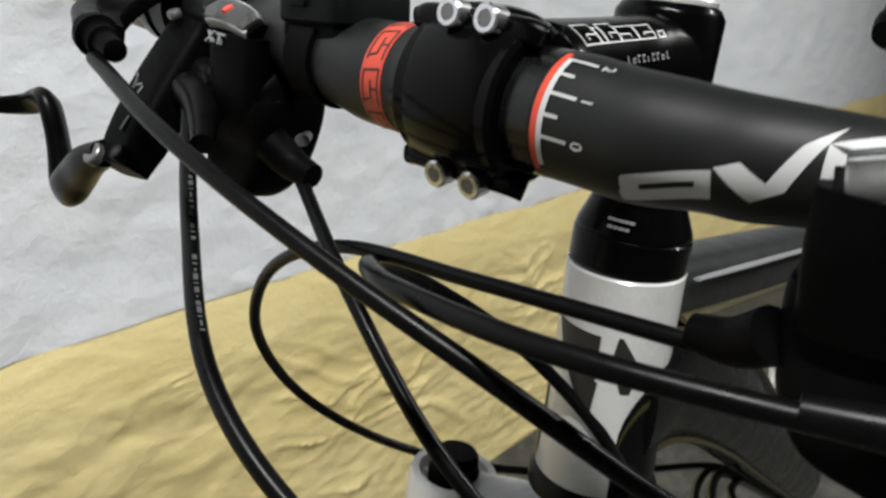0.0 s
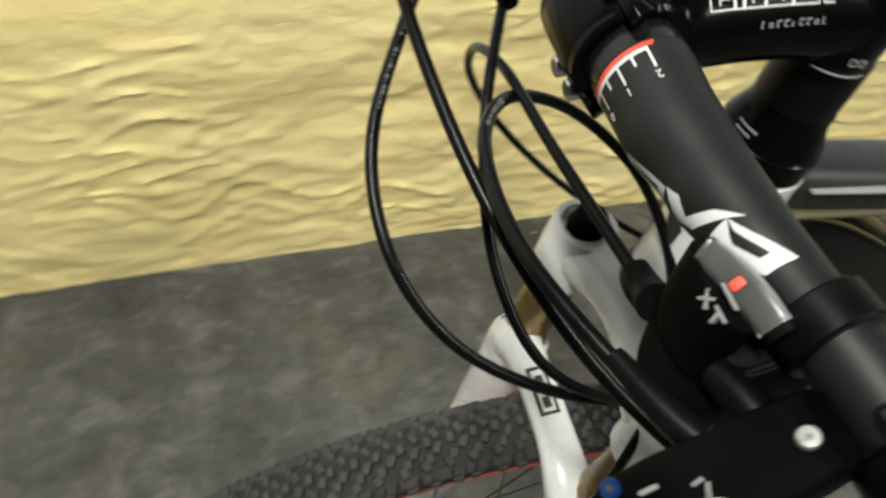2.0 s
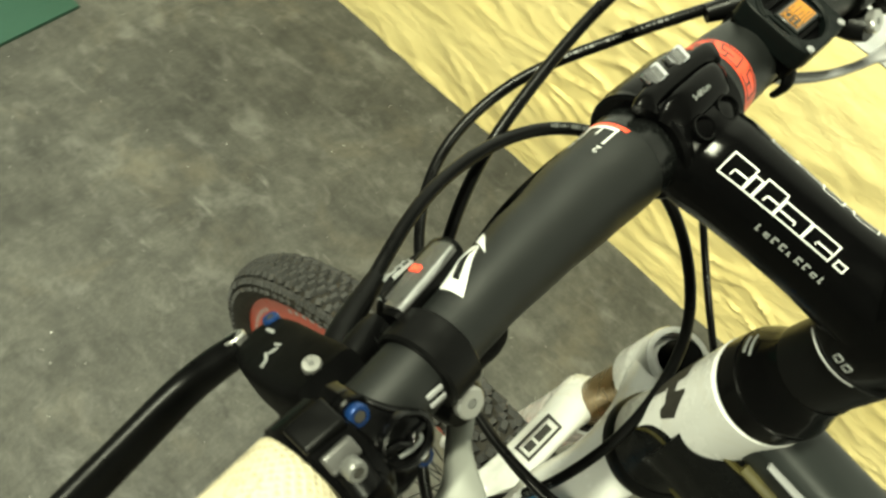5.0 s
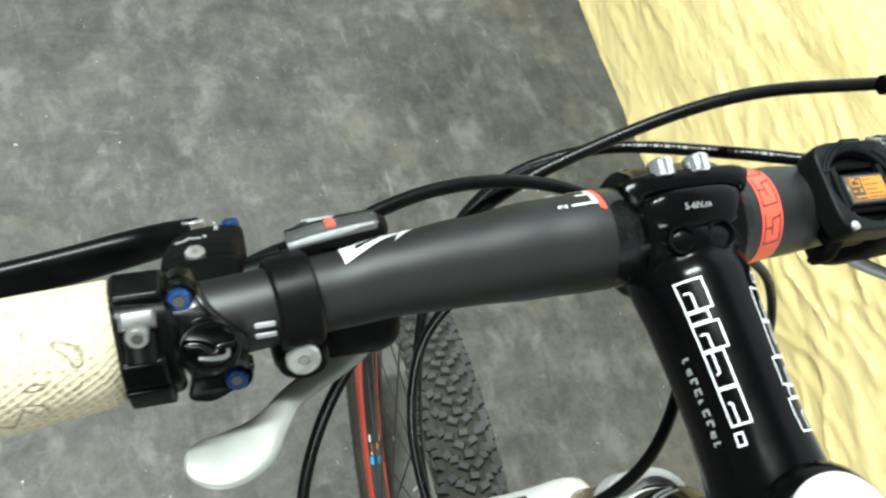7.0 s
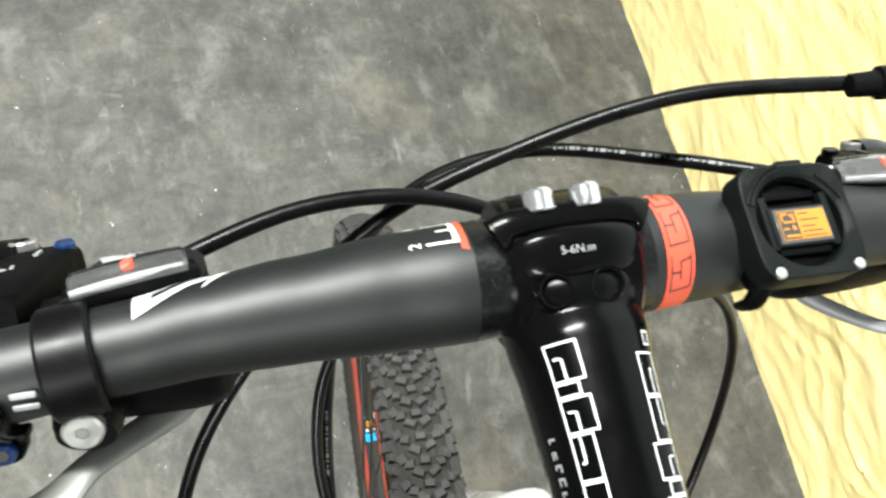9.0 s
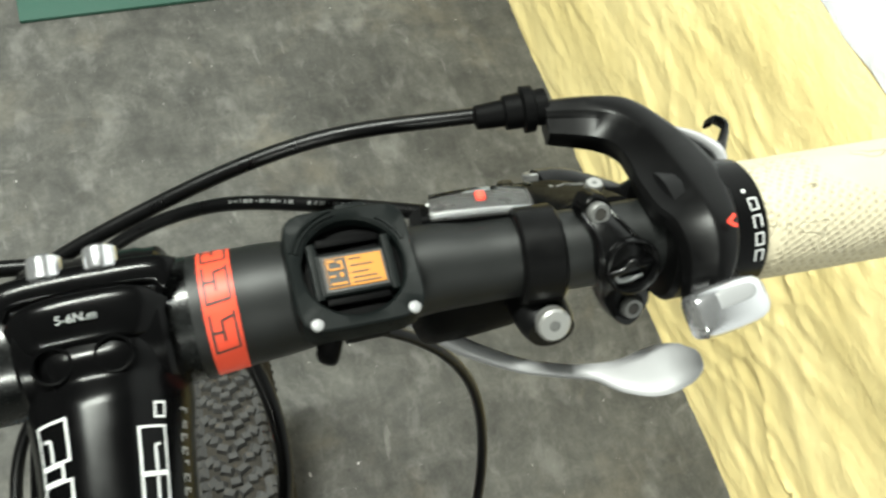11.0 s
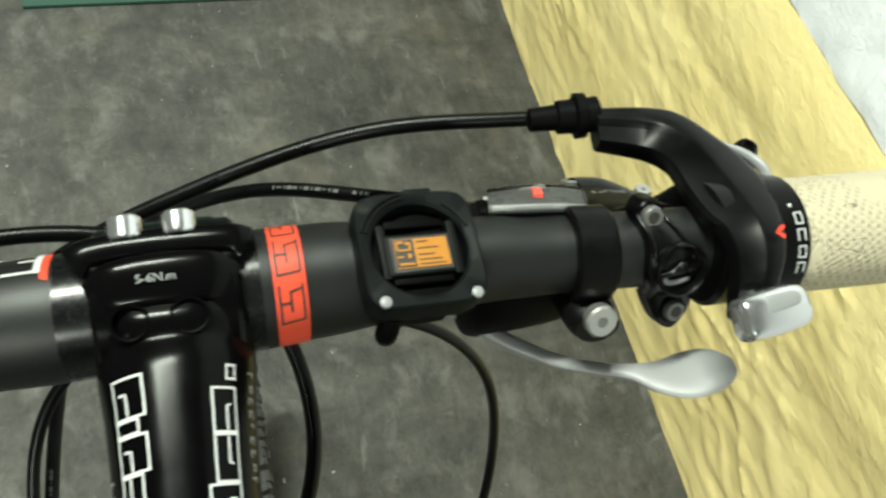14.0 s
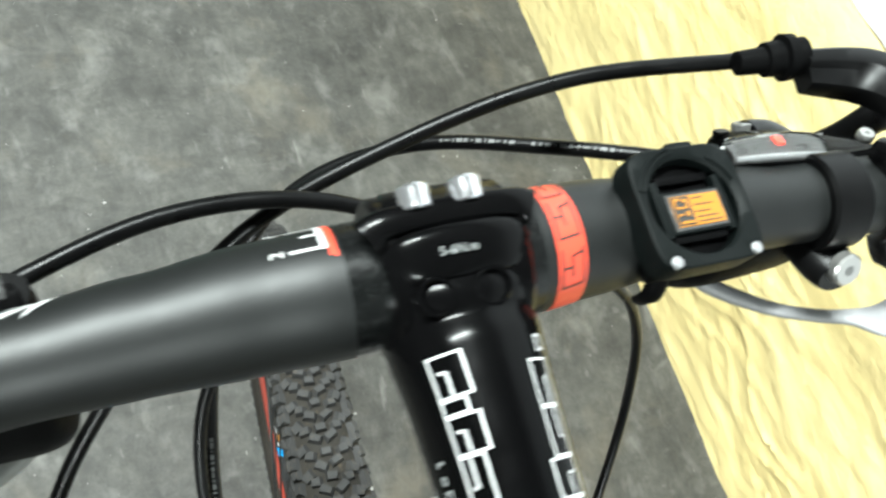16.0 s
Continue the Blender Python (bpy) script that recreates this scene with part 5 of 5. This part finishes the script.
def build_mount():
    """Square holder of a cycle computer: rounded frame with a round well, a raised contact block and an orange label."""
    m = frame_at(mm(66.4, -2.2, 17.4), (1, 0.0, -0.075), (0, -0.03, 1))
    up = m.to_3x3() @ Vector((0, 0, 1))
    half, well = 0.0160, 0.0127
    outer, inner, edge = [], [], []
    count = 56
    for k in range(count):
        a = 2 * math.pi * (k + 0.5) / count
        c, s = math.cos(a), math.sin(a)
        q = (abs(c) ** 6.0 + abs(s) ** 6.0) ** (-1 / 6.0)
        outer.append((c * q * half, s * q * half))
        inner.append((c * well, s * well))
        edge.append((c * well * 1.06, s * well * 1.06))
    bm = bmesh.new()
    rings = []
    for pts, z, grow in ((inner, -0.0040, 1.0), (inner, 0.0012, 1.0), (edge, 0.0020, 1.0), (outer, 0.0024, 0.955), (outer, 0.0020, 0.985), (outer, 0.0008, 1.0), (outer, -0.0058, 1.0), (outer, -0.0068, 0.95)):
        rings.append([m @ Vector((x * grow, y * grow, z)) for x, y in pts])
    rows = [[bm.verts.new(p) for p in ring] for ring in rings]
    rows.append(rows[0])
    for a, b in zip(rows, rows[1:]):
        for k in range(count):
            bm.faces.new((a[k], a[(k + 1) % count], b[(k + 1) % count], b[k]))
    holder = part("computer_mount", bm, "mount_plastic", bicycle, "empty dark plastic cycle computer holder")
    part("well_floor", lathe([(-0.0060, 0.0130), (-0.0022, 0.0130), (-0.0020, 0.002)], m @ Vector((0, 0, 0)), up, 40), "plastic_black", holder, "black well floor")
    box = part("contact_block", block((0.0172, 0.0110, 0.0034), m @ pose(-0.0004, -0.0014, -0.0002), 0.0005), "mount_plastic", holder, "raised contact block")
    part("label_plate", block((0.0158, 0.0096, 0.0005), m @ pose(0.0, -0.0014, 0.0015), 0.0002, 1), "smoke_grey", box, "grey label border")
    part("label", block((0.0142, 0.0080, 0.0005), m @ pose(0.0001, -0.0014, 0.0018), 0.0001, 1), "orange_label", box, "orange printed label")
    # a dark field with amber signs on one half, rows of fine writing on the other
    ink, signs = bmesh.new(), bmesh.new()
    block((0.0050, 0.0074, 0.0002), m @ pose(-0.0044, -0.0014, 0.0021), 0, 1, ink)
    for x, y, w, h in ((-0.0056, 0.0016, 0.0020, 0.0006), (-0.0064, 0.0006, 0.0005, 0.0020), (-0.0034, 0.0012, 0.0014, 0.0007), (-0.0030, 0.0000, 0.0006, 0.0016), (-0.0048, -0.0006, 0.0028, 0.0005), (-0.0058, -0.0024, 0.0016, 0.0005), (-0.0034, -0.0022, 0.0010, 0.0012), (-0.0044, -0.0044, 0.0040, 0.0006)):
        block((w, h, 0.0002), m @ pose(x, y, 0.0023), 0, 1, signs)
    tagged(part("label_signs", signs, "orange_label", box, "amber printed shapes"), kind="stuff")
    for w, y in ((0.0030, 0.0016), (0.0056, -0.0002), (0.0044, -0.0020), (0.0062, -0.0034), (0.0070, -0.0046)):
        block((w, 0.00030, 0.0002), m @ pose(-0.0010 + w / 2, y, 0.0021), 0, 1, ink)
    tagged(part("label_print", ink, "dark_print", box, "dark printed bars"), kind="stuff")
    for x in (-0.0094, 0.0094):
        part("rail", block((0.0022, 0.0150, 0.0030), m @ pose(x, 0.0, -0.0004), 0.0005), "mount_plastic", holder, "upright side rail")
    for y in (-0.0078, 0.0078):
        part("spring_bar", block((0.0160, 0.0024, 0.0026), m @ pose(0, y, -0.0012), 0.0008), "plastic_black", holder, "black spring bar")
    for x in (-0.0118, 0.0120):
        part("contact_pin", lathe([(0.0016, 0.0015), (0.0028, 0.0015), (0.0031, 0.0011)], m @ Vector((x, -0.0138, 0)), up, 16), "satin_alloy", holder, "small silver contact")
    # grip arcs moulded on the frame's upper corners
    for start, stop, radius in ((100, 160, 0.0143), (100, 160, 0.0156), (20, 58, 0.0143)):
        arc = [m @ Vector((radius * math.cos(radians(q)), radius * math.sin(radians(q)), 0.0023)) for q in range(start, stop + 1, 6)]
        part("grip_arc", tube(arc, 0.0005, 8, 2), "mount_plastic", holder, "moulded grip arc")
    part("catch", block((0.0080, 0.0030, 0.0034), m @ pose(0.0026, 0.0160, -0.0004), 0.0009), "mount_plastic", holder, "moulded release catch")
    strap = bmesh.new()
    lathe([(-0.0060, 0.0136), (-0.0056, 0.0156), (0.0056, 0.0156), (0.0060, 0.0136)], mm(68, *bar_at(68)[:2]), (1, 0, 0), 40, strap)
    part("strap", strap, "plastic_black", holder, "black rubber strap")
    part("foot", block((0.0270, 0.0290, 0.0085), m @ pose(0, 0.0, -0.0092), 0.003, 3), "plastic_black", holder)
    part("strap_tail", tube([mm(58, -15, 6), mm(56.5, -18, 1), mm(57, -17, -6)], [(0.0032, 0.0016), (0.0030, 0.0016), (0.0024, 0.0014)], 10, 4), "plastic_black", holder)
    return holder


build_mount()
for control, inward in ((left_shifter, 2.6), (left_brake, 2.3), (left_grip, 2.3), (right_shifter, -2.5), (right_brake, -2.5), (right_grip, -2.2), (remote, -2.0)):
    control.location.x += inward * M

# ---- cables ----


def cable(name, points, radius, label, marks=None, sides=1):
    ob = part(name, tube([mm(*p) for p in points], radius * M, 14, 10), "housing_black", bicycle, label)
    if marks:
        line = [Vector(p) for p in glide([mm(*p) for p in points], 24)]
        bm = bmesh.new()
        for start in marks:
            for k in range(start, min(start + 12, len(line) - 1)):
                a, b = line[k], line[k + 1]
                ahead = (b - a).normalized()
                for facing in (Vector((0, -0.3, 1)), Vector((-0.7, 0.3, 0.5)))[:sides]:
                    out = (facing - ahead * facing.dot(ahead)).normalized()
                    block(((0.0019, 0.0007, 0.0013, 0.0022, 0.0005)[k % 5], 0.0013 if k % 4 else 0.0006, 0.0002), frame_at((a + b) / 2 + out * (radius * M + 0.00002), ahead, out), 0, 1, bm)
        tagged(part("hose_print", bm, "hose_ink", ob, "tiny pale printed blocks"), kind="stuff")
    return ob


cable("lockout_cable", [(126, 51, -7), (68, 59, -18), (13, 54, -34), (-37, 41, -52), (-76, 16, -78), (-108, -18, -104), (-122, -56, -135), (-115, -96, -167), (-92, -136, -198), (-61, -178, -223), (-32, -220, -245), (-10, -264, -267), (2, -311, -291), (7, -357, -319), (12, -560, -462)], 2.6, "black remote cable housing")
cable("rear_brake_hose", [(128, 17, -20), (73, 50, -47), (27, 72, -71), (-15, 71, -93), (-44, 47, -119), (-59, 3, -145), (-63, -49, -166), (-53, -102, -186), (-36, -152, -206), (-18, -199, -226), (-4, -246, -249), (6, -291, -275), (10, -336, -304), (11, -381, -335), (18, -560, -460)], 2.7, "black hydraulic hose from the right lever", (16, 30, 122))
cable("rear_shift_cable", [(82, 5, -37), (25, 27, -60), (-20, 31, -91), (-54, 16, -119), (-66, -19, -145), (-60, -65, -172), (-42, -116, -197), (-22, -167, -219), (-4, -216, -240), (8, -264, -261), (16, -311, -287), (20, -357, -316), (21, -402, -348), (22, -447, -380), (28, -560, -459)], 2.4, "black gear cable housing")
cable("front_shift_cable", [(-69, 7, -41), (-6, 12, -47), (48, 13, -55), (92, 8, -81), (118, -5, -122), (122, -32, -165), (106, -71, -200), (78, -116, -222), (49, -164, -234), (28, -214, -245), (18, -264, -262), (17, -312, -286), (21, -358, -316), (25, -403, -348), (33, -560, -460)], 2.3, "black gear cable housing looped round the head tube")
cable("front_brake_hose", [(-130, 18, -34), (-60, 43, -36), (-5, 40, -42), (30, 15, -54), (39, -25, -77), (22, -61, -107), (-14, -75, -139), (-50, -71, -178), (-70, -57, -227), (-80, -48, -283), (-82, -48, -341), (-82, -53, -397), (-80, -59, -452), (-77, -66, -506), (-72, -71, -558)], 2.7, "black hydraulic hose of the front brake", (52, 168), 2)

# ---- frame ----


def build_frame():
    def spine(y):
        """Sideways place of the frame's middle plane (mm) at y."""
        return 0.05 * (-97 - y)

    def line(y0, y1, z0, z1, n=6, side=0.0):
        return [mm(spine(y0 + (y1 - y0) * k / n) + side, y0 + (y1 - y0) * k / n, z0 + (z1 - z0) * k / n) for k in range(n + 1)]

    top = tube(line(-104, -690, -86, -191), [(0.0150, 0.0150), (0.0180, 0.0150), (0.0190, 0.0150), (0.0185, 0.0150), (0.0180, 0.0155), (0.0170, 0.0160), (0.0165, 0.0165)], 28, 5, power=2.7, up=(0, 0, 1))
    frame_part = part("frame", top, "frame_grey", bicycle, "dark grey hydroformed bicycle frame")
    path = [mm(0, -88, -130), mm(2, -125, -130), mm(4, -171, -151), mm(8, -250, -203), mm(15, -380, -297), mm(24, -560, -424)]
    girth = [(0.0242, 0.0325), (0.0250, 0.0335), (0.0260, 0.0312), (0.0265, 0.0285), (0.0270, 0.0265), (0.0280, 0.0270)]
    down = tube(path, girth, 30, 6, power=2.5, up=(0, 0, 1))
    part("down_tube", down, "frame_black", frame_part, "glossy black down tube")
    part("seat_tube", tube([mm(30, -690, -170), mm(29, -660, -300), mm(28, -630, -440)], 0.0180, 24, 4), "frame_black", frame_part)
    for s in (-1, 1):
        if s < 0:
            part("top_stripe", tube([p + mm(0, 0, 2.5) for p in line(-116, -520, -80, -152, 8, s * 18.2)], [(0.0008, 0.0018)] + [(0.0010, 0.0027)] * 7 + [(0.0008, 0.0016)], 10, 4, up=(s, 0, 0.2)), "satin_alloy", frame_part, "pale stripe")
        part("top_gold_edge", tube([p + mm(0, 0, -9) for p in line(-114, -520, -86, -160, 8, s * 16.4)], [(0.0012, 0.0030)] * 9, 10, 4, up=(s, 0, -0.4)), "gold_line", frame_part, "olive gold edge line")
        for name, share in (("gold_line", 0.84), ("gold_edge", -0.80)):
            pts = []
            for k, (p, g) in enumerate(zip(path, girth)):
                ahead = path[min(k + 1, 5)] - path[max(k - 1, 0)]
                lift = Vector((0, -ahead.z, ahead.y)).normalized()
                lift = lift if lift.z > 0 else -lift
                wide = g[0] * (1 - abs(share) ** 2.5) ** 0.4
                pts.append(p + lift * (g[1] * share) + Vector((s * (wide - 0.0006), 0, 0)))
            part(name, tube(pts, [(0.0014, 0.0024), (0.0016, 0.0036), (0.0016, 0.0040), (0.0016, 0.0038), (0.0016, 0.0034), (0.0014, 0.0028)], 10, 6, up=(s, 0, share)), "gold_line", frame_part, "olive gold edge line")
    clamp = lathe([(0, 0.0178), (0.001, 0.0200), (0.013, 0.0200), (0.014, 0.0178)], mm(30, -692, -166), (0, -0.2, 1), 30)
    part("seat_clamp", clamp, "satin_alloy", frame_part, "silver seat clamp")
    part("seat_post", tube([mm(30, -695, -154), mm(32, -715, -34)], 0.0145, 24, 1), "satin_black", frame_part, "black seat post")
    saddle = tube([mm(34, -510, -2), mm(34, -534, 2), mm(34, -594, 4), mm(34, -674, 8), mm(34, -752, 12), mm(34, -775, 12)], [(0.014, 0.010), (0.020, 0.018), (0.026, 0.020), (0.050, 0.022), (0.070, 0.022), (0.060, 0.012)], 26, 6, up=(0, 0, 1), power=2.5)
    part("saddle", saddle, "plastic_black", frame_part, "black padded saddle")
    cage = bmesh.new()
    tube([mm(26, -440, -300), mm(42, -470, -262), mm(36, -500, -238), mm(12, -518, -228), mm(-14, -508, -236), mm(-30, -478, -258), mm(-20, -440, -300)], 0.0028, 10, 7, bm=cage)
    part("bottle_cage", cage, "white_paint", frame_part, "white wire bottle cage")
    return frame_part


build_frame()
